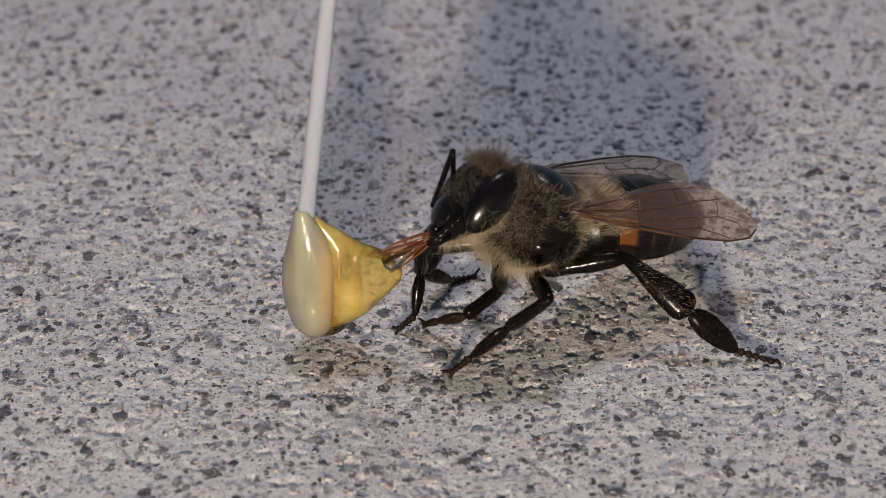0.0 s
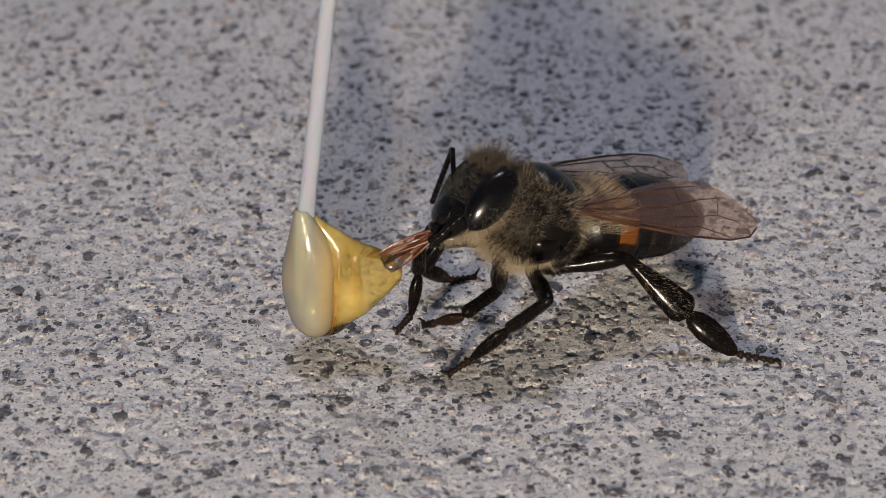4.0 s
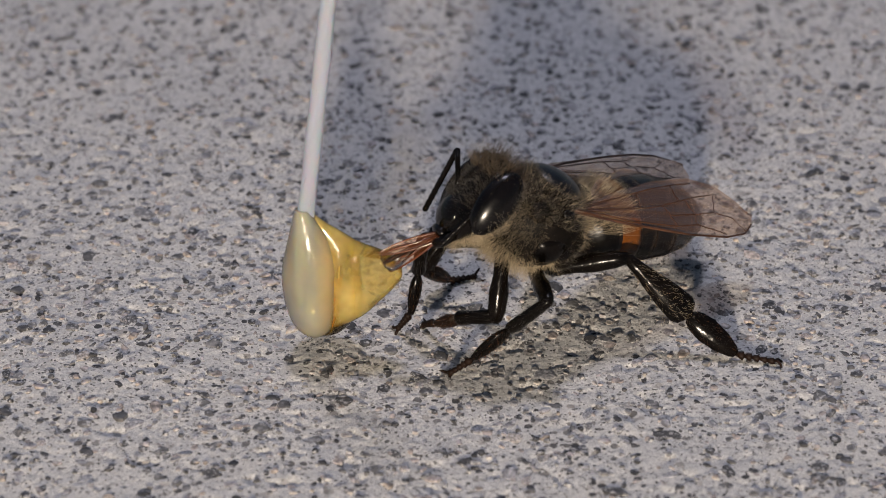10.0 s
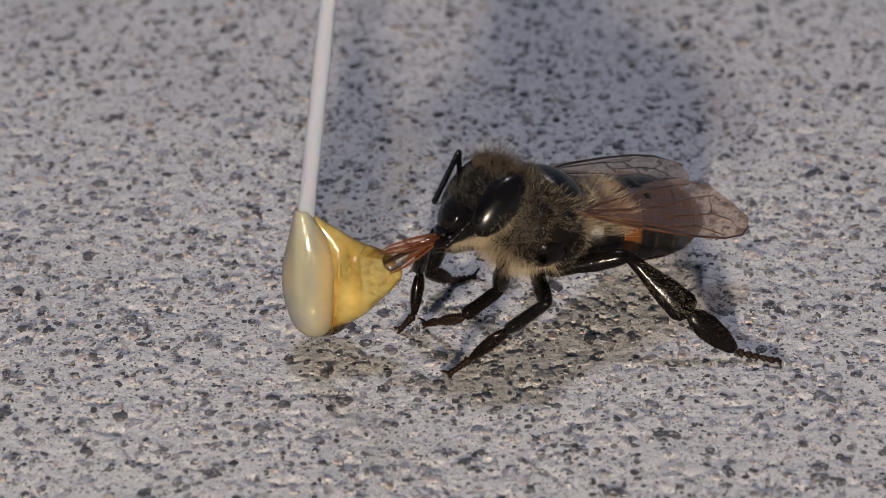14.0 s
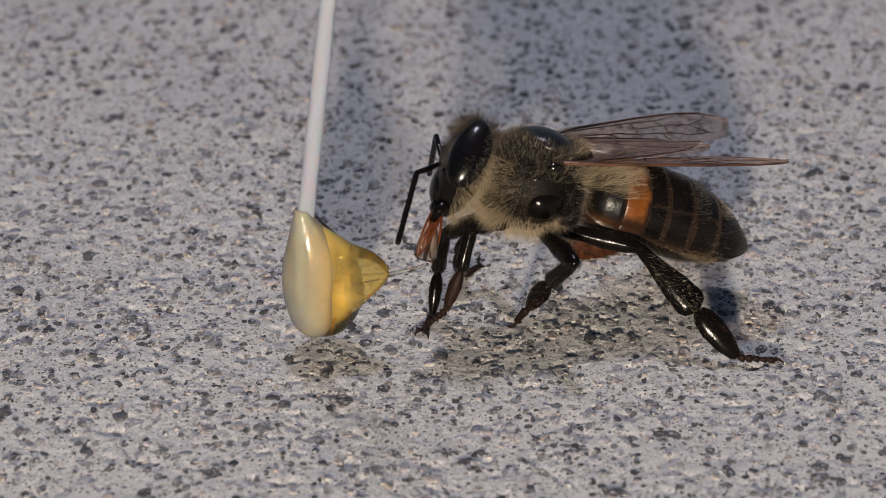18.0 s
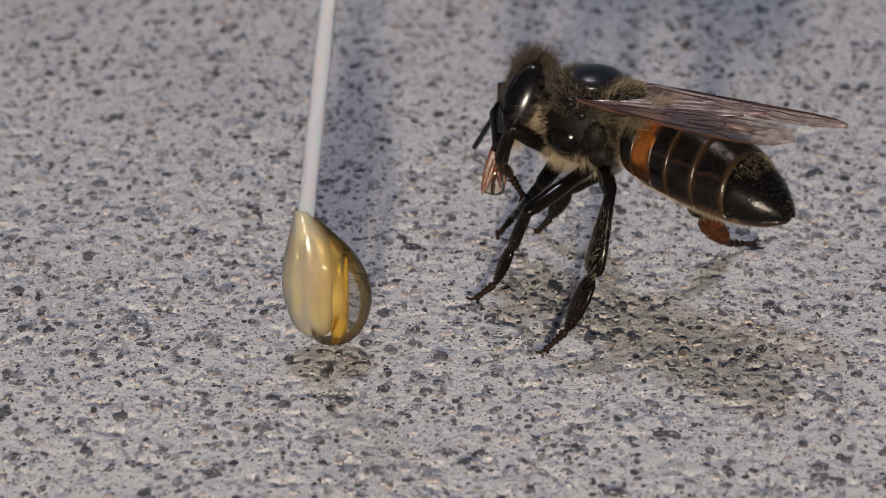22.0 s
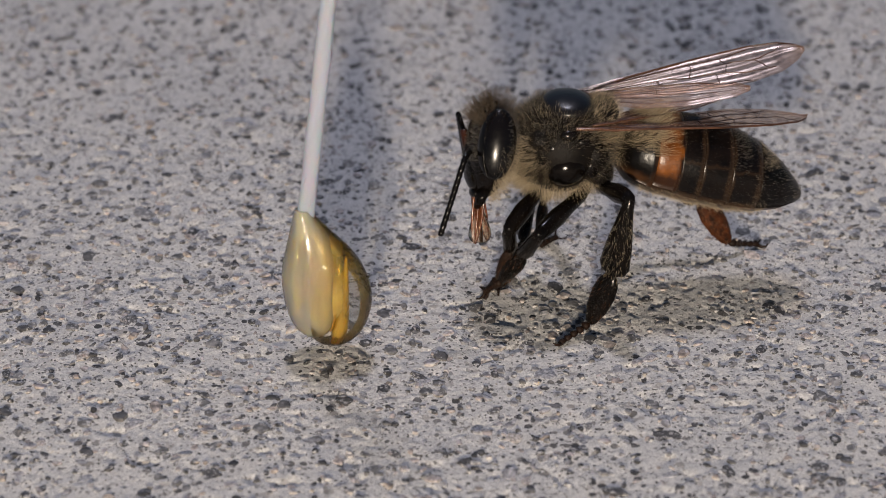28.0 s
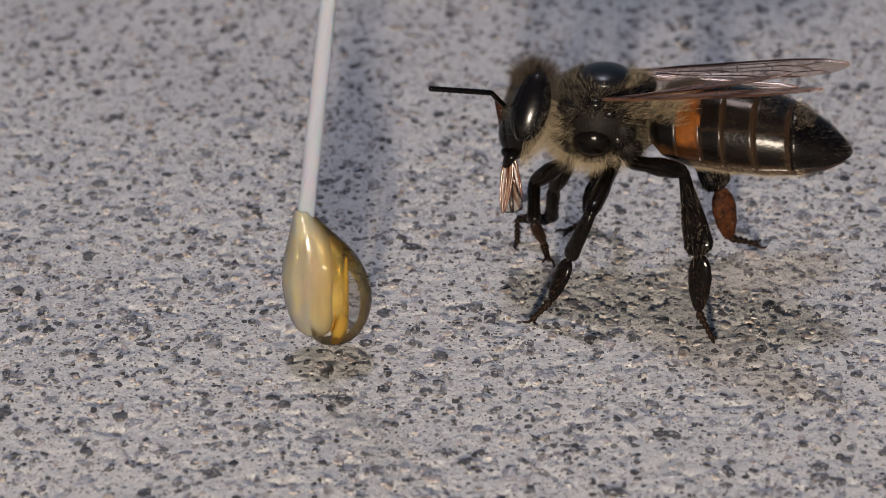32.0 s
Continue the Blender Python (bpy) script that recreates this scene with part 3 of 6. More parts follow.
def build_honey():
    part("cloudy_core", soften(teardrop(0, 0, CORE, fy=0.92), 4), MILKY, honey, "milky pale honey round the stick")
    shape = teardrop(0, 0, [(-0.42, -0.55, 1.2), (-0.3, -0.25, 1.55), (0.1, 0.05, 1.92), (0.55, 0.22, 2.14), (1.2, 0.32, 2.28), (1.8, 0.35, 2.22), (2.5, 0.30, 1.98),
                            (3.0, 0.22, 1.68), (3.4, 0.1, 1.32), (3.8, 0.0, 0.95), (4.2, -0.1, 0.62), (4.5, -0.14, 0.34)], fy=0.86)
    drop = part("amber_bead", soften(shape, 3), AMBER, honey, "clear amber honey bulging from the drop")
    pool = teardrop(0, -0.15, [(-0.36, -0.78, 1.2), (0.1, -0.84, 1.42), (0.8, -1.0, 1.46), (1.6, -1.14, 1.46), (2.4, -1.26, 1.46), (3.0, -1.34, 1.42)], 20, 18, 1.1)
    part("amber_pool", soften(pool, 2), DEEP, drop, "deep amber wedge inside the drop")
    # thin amber swirls that follow the front of the core
    swirls = []
    for k, (x0, x1, top, low, rad) in enumerate(((1.16, 0.86, 2.75, 0.15, 0.045), (1.21, 0.92, 2.6, 0.1, 0.06), (1.12, 0.78, 1.9, 0.05, 0.05))):
        pts, rads = [], []
        for n in range(15):
            u = n / 14
            z = top + (low - top) * u
            x = x0 + (x1 - x0) * u * u + 0.02 * math.sin(5 * u + k)
            pts.append((x, -core_front(x, z) - 0.035, z))
            rads.append(rad * (0.35 + 0.65 * math.sin(math.pi * min(1, u + 0.12))) * (0.6 + 0.8 * u))
        swirls.append(tube(pts, rads, 8))
    part("amber_streak", joined(*swirls), DEEP, honey, "deep amber swirl down the drop")
    pts = [(1.17 - 0.012 * n, -core_front(1.17 - 0.012 * n, 2.8 - 0.14 * n) - 0.06, 2.8 - 0.14 * n) for n in range(15)]
    part("golden_line", tube(pts, [0.022 + 0.008 * math.sin(n * 2.1) for n in range(15)], 6), LIGHT_GOLD, honey, "bright golden line down the drop")
    rings = [(0.34, 0, 2.35, 0.22, 2.2), (0.7, 0, 2.15, 0.44, 2.08), (1.1, 0, 2.05, 0.64, 1.90), (1.6, 0, 2.0, 0.62, 1.60), (1.85, 0, 2.0, 0.50, 1.42)]
    sheet = part("honey_web", soften(loft(dense(rings, 20), 36), 2), GOLD, honey, "golden honey stretched beside the drop")
    rings = [(1.5, 0, 2.0, 0.52, 1.60), (1.7, 0, 2.0, 0.62, 1.54), (2.06, 0, 2.03, 0.56, 1.32), (2.5, 0, 2.19, 0.44, 1.0),
             (2.8, 0, 2.25, 0.34, 0.76), (3.05, 0, 2.28, 0.24, 0.50), (3.2, 0, 2.28, 0.14, 0.27), (3.28, 0, 2.28, 0.05, 0.10)]
    pull = part("honey_neck", soften(loft(dense(rings), 36), 3), GOLD, honey, "amber honey drawn out towards the tongue")
    pts = [(1.6 + 0.2 * k, 0, 1.9 + 0.0025 * k * k) for k in range(14)]
    string = part("honey_thread", tube(pts, [0.045 + 0.17 * (1 - k / 13) ** 2 for k in range(14)], 12), AMBER, honey, "fine clear honey thread")
    return drop, pull, sheet, string


# ---- honey bee ----
bee = tagged(new("honey_bee"), "dark honey bee with tan fuzz and one orange band", "bee")
NECK, WAIST = Vector((1.75, 0, 0.0)), Vector((-1.65, 0, -0.25))
HIPS = {"front": Vector((0.9, 0.55, -1.45)), "middle": Vector((-0.55, 0.8, -1.62)), "hind": Vector((-1.2, 0.8, -1.4))}
LENGTHS = {"front": (2.1, 1.6, 1.5, 0.9), "middle": (2.7, 1.95, 1.65, 1.0), "hind": (2.6, 2.9, 2.1, 1.3)}
SIDES = {"left": 1, "right": -1}
WING_ROOT = Vector((-0.3, 1.35, 1.08))


def build_thorax():
    def bend(x, y, z):
        return x, y * (1 - 0.10 * abs(x)), z * (1 - 0.12 * max(0, -x) ** 2) - 0.05 * x
    shape = ball(0, 0, 0, 1.95, 1.75, 1.72, 30, 18, bend)
    th = part("thorax", shape, DULL, bee, "dull dark thorax under tan fuzz")
    part("back_plate", moved(ball(0, 0, 0, 0.92, 1.08, 0.42, 28, 14), turn(0, -3, 0, (-0.20, 0, 1.385))), PLATE, th, "bare shiny black back plate")
    for s in (1, -1):
        part("flank_lobe", ball(-0.95, s * 1.16, -0.12, 0.52, 0.42, 0.62, 16, 10), DULL, th)
        part("flank_lobe", ball(-1.15, s * 0.95, -0.82, 0.48, 0.42, 0.5, 16, 10), DULL, th)
        part("shoulder_lobe", ball(0.85, s * 1.12, 0.62, 0.5, 0.36, 0.4, 16, 10), DULL, th)
        for hx, hy, hz in ((0.9, 0.5, -1.25), (-0.55, 0.72, -1.4), (-1.2, 0.72, -1.2)):
            part("coxa", ball(hx, s * hy, hz, 0.32, 0.32, 0.45, 14, 10), SHELL, th)
    part("scutellum", ball(-1.42, 0, 1.05, 0.55, 0.95, 0.45, 20, 10), DULL, th)
    for s in (1, -1):
        part("side_plate", moved(ball(0, 0, 0, 0.80, 0.72, 0.70, 24, 14), turn(-8 * s, 12, 0, (0.05, s * 1.12, -0.36))), SHELL, th, "bare shiny black side plate")
        for cx, cy, cz, a, b, c in ((0.42, 1.36, 0.38, 0.40, 0.22, 0.30), (-0.48, 1.40, 0.56, 0.30, 0.2, 0.24), (-1.0, 1.20, 0.22, 0.34, 0.26, 0.26), (-0.78, 1.36, -0.42, 0.30, 0.2, 0.38)):
            part("side_sclerite", ball(cx, s * cy, cz, a, b, c, 18, 12), SIDE, th)
        part("wing_cap", ball(-0.02, s * 1.45, 0.88, 0.30, 0.19, 0.21, 16, 10), FACE, th)

    def shaggy(x, y, z):
        top = (z > 1.2) & ((x + 0.20) ** 2 + 0.8 * y ** 2 < 0.66)
        side = ((x + 0.05) ** 2 + (z + 0.38) ** 2 < 0.62) & (abs(y) > 0.8)
        return ~top & ~side

    def upper(x, y, z):
        return shaggy(x, y, z) & (z > 0.45)

    def lower(x, y, z):
        return shaggy(x, y, z) & (z < -0.95)

    def waist(x, y, z):
        return (x < -0.9) & (z < 0.4) & (z > -1.1)

    def flank(x, y, z):
        bare = (abs(y) > 0.9) & (x > -1.1) & (x < 0.75) & (z > -0.1) & (z < 0.75)
        return shaggy(x, y, z) & (z > -1.0) & (z < 0.6) & (x < 0.9) & ~bare
    part("long_fuzz", fur(shape, 800, 0.38, 0.0032, 10, (-0.1, 0, 0.25), upper), TAN_HAIR, th, "long tan hair", kind="stuff")
    part("fuzz", fur(shape, 5200, 0.25, 0.0034, 11, (-0.05, 0, 0.15), upper), GREY_HAIR, th, "grey-brown fuzz", kind="stuff")
    part("fuzz", fur(shape, 4200, 0.5, 0.0034, 12, (-0.1, 0, -0.25), lower, 0.22), TAN_HAIR, th, "pale tan fuzz", kind="stuff")
    part("down", fur(shape, 1500, 0.26, 0.004, 15, (-0.2, 0, 0), flank), DARK_HAIR, th, "short dark down", kind="stuff")
    part("flank_hair", fur(shape, 1700, 0.26, 0.0034, 28, (-0.5, 0, 0.1), flank, 0.3), CROWN_HAIR, th, "grey-brown hair on the flank", kind="stuff")
    part("collar", fur(shape, 3000, 0.30, 0.0034, 27, (0.1, 0, 0.1), lambda x, y, z: (x > 0.62) & (z > -0.4) & (z < 0.7), 0.3), TAN_HAIR, th, "dense tan collar", kind="stuff")
    part("waist_fuzz", fur(shape, 1300, 0.32, 0.0034, 20, (-0.4, 0, 0.1), waist, 0.25), TAN_HAIR, th, "grey fuzz at the waist", kind="stuff")
    part("rear_fuzz", fur(shape, 1500, 0.42, 0.0034, 29, (-0.4, 0, 0.2), lambda x, y, z: (x < -0.9) & (z > 0.2), 0.3), TAN_HAIR, th, kind="stuff")
    hump = ball(-1.42, 0, 1.05, 0.55, 0.95, 0.45, 20, 10)
    part("scutellum_fringe", fur(hump, 500, 0.24, 0.0032, 16, (-0.4, 0, 0.3), lambda x, y, z: z > 0.95, 0.25), TAN_HAIR, th, "pale fringe behind the back plate", kind="stuff")
    for s in (1, -1):
        for cx, cy, cz in ((-0.95, 1.16, -0.12), (-1.15, 0.95, -0.82), (0.85, 1.12, 0.62)):
            lobe = ball(cx, s * cy, cz, 0.5, 0.4, 0.5, 16, 10)
            part("lobe_down", fur(lobe, 380, 0.24, 0.0034, 17, (-0.3, 0, 0.1), lambda x, y, z, s=s: s * y > 0.9), GREY_HAIR, th, kind="stuff")
        disc = moved(ball(0, 0, 0, 0.86, 0.70, 0.78, 24, 14), turn(-8 * s, 0, 0, (0.05, s * 1.10, -0.38)))
        part("plate_fringe", fur(disc, 700, 0.24, 0.0032, 18, (0, 0, 0), lambda x, y, z: (((x - 0.05) / 0.86) ** 2 + ((z + 0.38) / 0.78) ** 2 > 0.62)), TAN_HAIR, th, "tan hair round the side plate", kind="stuff")
        part("plate_down", fur(disc, 260, 0.08, 0.003, 19, (-0.5, 0, 0)), DARK_HAIR, th, kind="stuff")
    part("ruff", fur(shape, 4200, 0.5, 0.0034, 13, (0.25, 0, 0.0), lambda x, y, z: (x > 1.0) & (z < 0.75), 0.22), TAN_HAIR, th, "tan ruff behind the head", kind="stuff")
    part("rear_tuft", fur(shape, 1500, 0.5, 0.0032, 14, (-0.5, 0, 0.3), lambda x, y, z: (x < -1.05) & (z > 0.35), 0.25), TAN_HAIR, th, "tan tuft over the waist", kind="stuff")


def build_head():
    def bend(x, y, z):
        k = max(0.0, -z)
        return x * (1 - 0.1 * k) + 0.25 * k, y * (1 - 0.52 * k ** 1.5), z
    shape = ball(0.72, 0, -0.15, 0.80, 1.60, 1.68, 28, 18, bend)
    hd = part("head", shape, SIDE, bee, "black wedge-shaped head with brown hair")
    for s in (1, -1):
        m = turn(6 * s, -4, -8 * s, (0.70, s * 1.28, 0.22))
        part("eye", moved(ball(0, 0, 0, 0.66, 0.46, 1.22, 28, 18), m), EYE_M, hd, "long glossy black compound eye")
        rim = moved(ball(-0.05, -0.02 * s, 0, 0.64, 0.42, 1.27, 24, 16), m)
        part("eye_fringe", fur(rim, 700, 0.13, 0.0035, 25, (-0.5, 0, 0), lambda x, y, z: x < 0.42, 0.25), GREY_HAIR, hd, "grey hair fringe behind the eye", kind="stuff")
        part("mandible", tube([(0.95, s * 0.55, -1.45), (1.08, s * 0.5, -1.8), (1.15, s * 0.25, -2.05), (1.15, s * 0.05, -2.1)], [0.2, 0.2, 0.14, 0.05], 10), SHELL, hd)
    part("clypeus", moved(ball(0, 0, 0, 0.36, 0.72, 0.68, 20, 12), turn(0, 8, 0, (1.27, 0, -0.92))), FACE, hd, "shiny black face shield")
    part("labrum", ball(1.22, 0, -1.62, 0.2, 0.45, 0.2, 14, 8), FACE, hd)
    for s in (1, -1):
        part("antenna_socket", ball(1.36, s * 0.32, -0.15, 0.17, 0.2, 0.2, 14, 8), FACE, hd)
        orbit = moved(tube([(0.1 + 0.42 * math.cos(a), -0.02 * s + s * 0.12 * abs(math.cos(a)), 1.2 * math.sin(a)) for a in np.linspace(0, 2 * math.pi, 33)], [0.02] * 33, 6), turn(6 * s, -4, -8 * s, (0.66, s * 1.52, 0.22)))
        part("eye_rim", orbit, SIDE, hd)
    part("frons_ridge", ball(1.28, 0, 0.45, 0.26, 0.30, 0.55, 16, 10), DULL, hd)
    for x, y, z in ((0.85, 0, 1.42), (0.7, 0.3, 1.5), (0.7, -0.3, 1.5)):
        part("ocellus", ball(x, y, z, 0.11, 0.11, 0.09, 10, 6), EYE_M, hd)
    part("crest", fur(shape, 1900, 0.62, 0.0046, 21, (0.0, 0, 0.35), lambda x, y, z: z > 0.75), CROWN_HAIR, hd, "brown hair on the crown", kind="stuff")
    part("brow_hair", fur(shape, 1700, 0.20, 0.0036, 24, (0.2, 0, 0.15), lambda x, y, z: (x > 0.55) & (z > -0.45)), GREY_HAIR, hd, "short grey-brown hair on the brow", kind="stuff")
    part("face_hair", fur(shape, 900, 0.24, 0.004, 22, (0.1, 0, 0.1), lambda x, y, z: (x > 0.7) & (z > -0.9)), DARK_HAIR, hd, "short face hair", kind="stuff")
    part("cheek_hair", fur(shape, 2200, 0.42, 0.0034, 23, (-0.2, 0, -0.3), lambda x, y, z: (x < 0.75) & (z < 0.3)), TAN_HAIR, hd, "pale cheek hair", kind="stuff")
    moving = {}
    for name, s in SIDES.items():
        moving["scape", name] = part("antenna_scape", tube([(0, 0, 0), (0.35, 0, 0.02), (0.9, 0, 0.0), (1.35, 0, 0)], [0.09, 0.085, 0.095, 0.09], 10), SHELL, hd)
        pts, rad = [], []
        for k in range(11):
            x = 0.25 * k
            pts += [(x + 0.01, 0, 0), (x + 0.125, 0, 0), (x + 0.24, 0, 0)]
            rad += [0.088, 0.108, 0.095]
        pts.append((2.78, 0, 0))
        rad.append(0.05)
        moving["flagellum", name] = part("antenna_flagellum", tube(pts, rad, 10), SIDE, hd, "ringed black antenna")
        # outer tongue sheath: a long flat blade, hung from the mouth along +x
        outline = [(0.0, 0.07), (0.3, 0.11), (0.7, 0.16), (1.1, 0.185), (1.5, 0.18), (1.9, 0.155), (2.2, 0.11), (2.38, 0.065), (2.48, 0.03)]
        blade = [(x, s * (0.05 + 0.05 * x), 0, 0.018, h) for x, h in outline]
        moving["galea", name] = part("tongue_sheath", loft(blade, 12), SHEATH, hd, "rust-brown glossy tongue sheath")
        loop = [(x, s * (0.05 + 0.05 * x), h) for x, h in outline] + [(x, s * (0.05 + 0.05 * x), -h) for x, h in reversed(outline)]
        ribs = [tube([(0.1, s * 0.055, k * 0.02), (1.2, s * 0.13, k * 0.09), (2.0, s * 0.17, k * 0.15), (2.4, s * 0.18, k * 0.13)], [0.045, 0.05, 0.034, 0.012], 8) for k in (0,)]
        rims = joined(tube(loop, [0.075 - 0.023 * p[0] for p in loop], 8), *ribs)
        moving["edge", name] = part("sheath_edge", soften(rims, 1), RUST, hd, "dark rust rim of the tongue sheath")
        stem = tube([(-1.5, 0, 0), (-0.6, 0.03 * s, 0), (0.0, 0.04 * s, 0), (0.3, 0.05 * s, 0)], [0.13, 0.15, 0.13, 0.08], 10)
        moving["stem", name] = part("tongue_base", stem, STEM, hd, "dark brown base of the tongue")
        palp = [(0, 0, 0, 0.06, 0.06), (0.8, 0.04 * s, 0.03, 0.06, 0.045), (1.4, 0.08 * s, 0.0, 0.035, 0.03), (1.8, 0.12 * s, -0.03, 0.012, 0.012)]
        moving["palp", name] = part("labial_palp", loft(palp, 10), RUST, hd)
    film = [(1.2, 0, 0, 0.05, 0.12), (1.6, 0, 0, 0.16, 0.26), (1.95, 0, 0, 0.24, 0.40), (2.25, 0, 0, 0.26, 0.46), (2.42, 0, 0, 0.2, 0.38), (2.5, 0, 0, 0.08, 0.16)]
    moving["film", ""] = part("nectar_film", soften(loft(film, 16), 2), NECTAR, hd, "clear brown nectar held between the sheaths")
    tongue = tube([(0, 0, 0), (0.8, 0, 0), (1.7, 0, 0), (2.3, 0, -0.02), (2.46, 0, -0.04)], [0.11, 0.10, 0.085, 0.07, 0.05], 10)
    moving["tongue", ""] = part("tongue", tongue, BROWN, hd, "hairy brown tongue")
    return hd, moving


def build_abdomen():
    # half width and height at points along the abdomen, from waist to tip
    length = 7.2

    def girth(u):
        return float(np.interp(u, [0, 0.03, 0.10, 0.22, 0.40, 0.58, 0.74, 0.87, 0.95, 1.0], [0.28, 0.72, 1.30, 1.56, 1.64, 1.57, 1.32, 0.90, 0.46, 0.06]))

    def spine(u):
        return -0.55 * u * u

    def section(u0, u1, grow, w0=-34.0, w1=214.0):
        """An arched plate over the back and flanks, open at the belly; its hind rim is thicker."""
        n, rows = 22, 7
        v, f = [], []
        for inner in (0, 1):
            for i in range(rows + 1):
                u = u0 + (u1 - u0) * i / rows
                r = girth(u) * (1 + grow * (0.4 + 0.6 * i / rows)) - 0.06 * inner
                for k in range(n + 1):
                    w = math.radians(w0 + (w1 - w0) * k / n)
                    v.append((-length * u, r * math.cos(w), spine(u) * length * 0.25 + 0.94 * r * math.sin(w)))
        w1 = n + 1
        o = (rows + 1) * w1
        for i in range(rows):
            for k in range(n):
                q = (i * w1 + k, i * w1 + k + 1, i * w1 + w1 + k + 1, i * w1 + w1 + k)
                f.append(q)
                f.append(tuple(o + j for j in reversed(q)))
        for k in range(n):
            f.append((rows * w1 + k, rows * w1 + k + 1, o + rows * w1 + k + 1, o + rows * w1 + k))
            f.append((k + 1, k, o + k, o + k + 1))
        for i in range(rows):
            f.append((i * w1 + w1, i * w1, o + i * w1, o + i * w1 + w1))
            f.append((i * w1 + n, i * w1 + w1 + n, o + i * w1 + w1 + n, o + i * w1 + n))
        return v, f
    rings = [(-length * u, 0, spine(u) * length * 0.25, girth(u) * 0.965, girth(u) * 0.90) for u in np.linspace(0, 0.955, 22)]
    belly = loft(rings, 22)
    ab = part("abdomen", belly, BROWN, bee, "glossy banded abdomen, black with one orange band")
    spans = [(0.015, 0.195, FIRST, "black first plate edged with brown"), (0.187, 0.315, BAND, "orange band with dark blotches"), (0.305, 0.42, ABDO, "black glossy plate"),
             (0.41, 0.57, ABDO, "black glossy plate"), (0.56, 0.73, ABDO, "black glossy plate"), (0.72, 0.985, SIDE, "black end plate")]
    for k, (a, b, mat, text) in enumerate(spans):
        vf = section(a, b, 0.022, *((-34.0, 214.0) if k != 1 else (-28.0, 208.0)))
        part("back_segment", vf, mat, ab, text)
        if k in (2, 3, 4):
            part("segment_rim", section(b - 0.005, b + 0.001, 0.0235), SEAM, ab, "thin brown rim")
        if k == 0:
            part("segment_fringe", fur(vf, 1500, 0.36, 0.0034, 40, (-0.7, 0, 0), lambda x, y, z: (x > -0.32) | (z > 0.75), 0.25), TAN_HAIR, ab, "tan hair over the waist", kind="stuff")
            part("back_tuft", fur(vf, 1300, 0.7, 0.0032, 38, (-1.2, 0, 0.2), lambda x, y, z: z > 0.35, 0.25), TAN_HAIR, ab, "long tan hair behind the waist", kind="stuff")
            part("segment_fuzz", fur(vf, 900, 0.2, 0.0032, 39, (-0.7, 0, 0), lambda x, y, z: x > -0.5, 0.25), GREY_HAIR, ab, kind="stuff")
        else:
            part("segment_fringe", fur(vf, 260, 0.10, 0.0034, 40 + k, (-0.9, 0, 0), lambda x, y, z, e=-length * b: x < e + 0.30, 0.2), CROWN_HAIR, ab, kind="stuff")
            part("flank_fringe", fur(vf, 300, 0.13, 0.0032, 80 + k, (-0.8, 0, -0.2), lambda x, y, z, e=-length * b: (x < e + 0.22) & (z < 0.0), 0.2), CROWN_HAIR, ab, kind="stuff")
        if k == 1:
            part("band_tuft", fur(vf, 700, 0.34, 0.0032, 37, (-1.2, 0, 0.2), lambda x, y, z: (z > 0.8) & (x > -1.75), 0.25), TAN_HAIR, ab, "tan hair lying over the orange band", kind="stuff")
        if k >= 4:
            part("silver_fuzz", fur(vf, 900, 0.10, 0.0032, 85 + k, (-0.8, 0, 0), lambda x, y, z, e=-length * a: (x > e - 0.75) & (x < e - 0.06) & (z > 0.15), 0.25), GREY_HAIR if k == 4 else TAN_HAIR, ab, "silvery fuzz band", kind="stuff")
        part("segment_down", fur(vf, 700, 0.07, 0.003, 90 + k, (-1.2, 0, 0), None, 0.2), DARK_HAIR, ab, kind="stuff")
    part("belly_hair", fur(belly, 3600, 0.17, 0.003, 51, (-0.7, 0, -0.1), lambda x, y, z: (z < -0.86) & (x > -5.6)), TAN_HAIR, ab, "pale hair under the belly", kind="stuff")
    part("tip_hair", fur(belly, 900, 0.17, 0.005, 52, (-0.8, 0, 0.1), lambda x, y, z: (x < -4.2) & (z > -0.9)), GREY_HAIR, ab, "greyish hair on the tip", kind="stuff")
    return ab


def wing_height(c, u):
    """Pleats across the wing, flatter towards its tip."""
    fold = 0.042 * math.sin(c * 29 + u * 4) + 0.02 * math.sin(c * 71 + u * 9)
    return fold * (1 - u * 0.6) + 0.16 * u * u - 0.10 * c * c


def wing_sheet(length, front, back, sign):
    n, w = 44, 48
    v, f = [], []
    for i in range(n + 1):
        u = i / n
        a = float(np.interp(u, front[0], front[1]))
        b = float(np.interp(u, back[0], back[1]))
        for k in range(w + 1):
            y = a + (b - a) * k / w
            z = wing_height(k / w, u)
            v.append((length * u, sign * y, z))
    o = len(v)
    v += [(x, y, z - 0.012) for x, y, z in v]
    for i in range(n):
        for k in range(w):
            q = (i * (w + 1) + k, i * (w + 1) + k + 1, (i + 1) * (w + 1) + k + 1, (i + 1) * (w + 1) + k)
            f.append(q)
    f += [tuple(o + j for j in reversed(q)) for q in f[:n * w]]
    return v, f


FORE = ((0, 0.04, 0.2, 0.5, 0.8, 0.92, 0.98, 1.0), (0.10, 0.18, 0.34, 0.46, 0.36, 0.10, -0.35, -0.75))
FORE_BACK = ((0, 0.05, 0.25, 0.5, 0.72, 0.86, 0.95, 1.0), (-0.10, -0.25, -1.05, -1.80, -2.15, -1.95, -1.40, -0.85))
HIND = ((0, 0.1, 0.4, 0.7, 0.92, 1.0), (0.05, 0.12, 0.18, 0.12, -0.2, -0.6))
HIND_BACK = ((0, 0.1, 0.35, 0.65, 0.9, 1.0), (-0.1, -0.5, -1.25, -1.55, -1.2, -0.75))


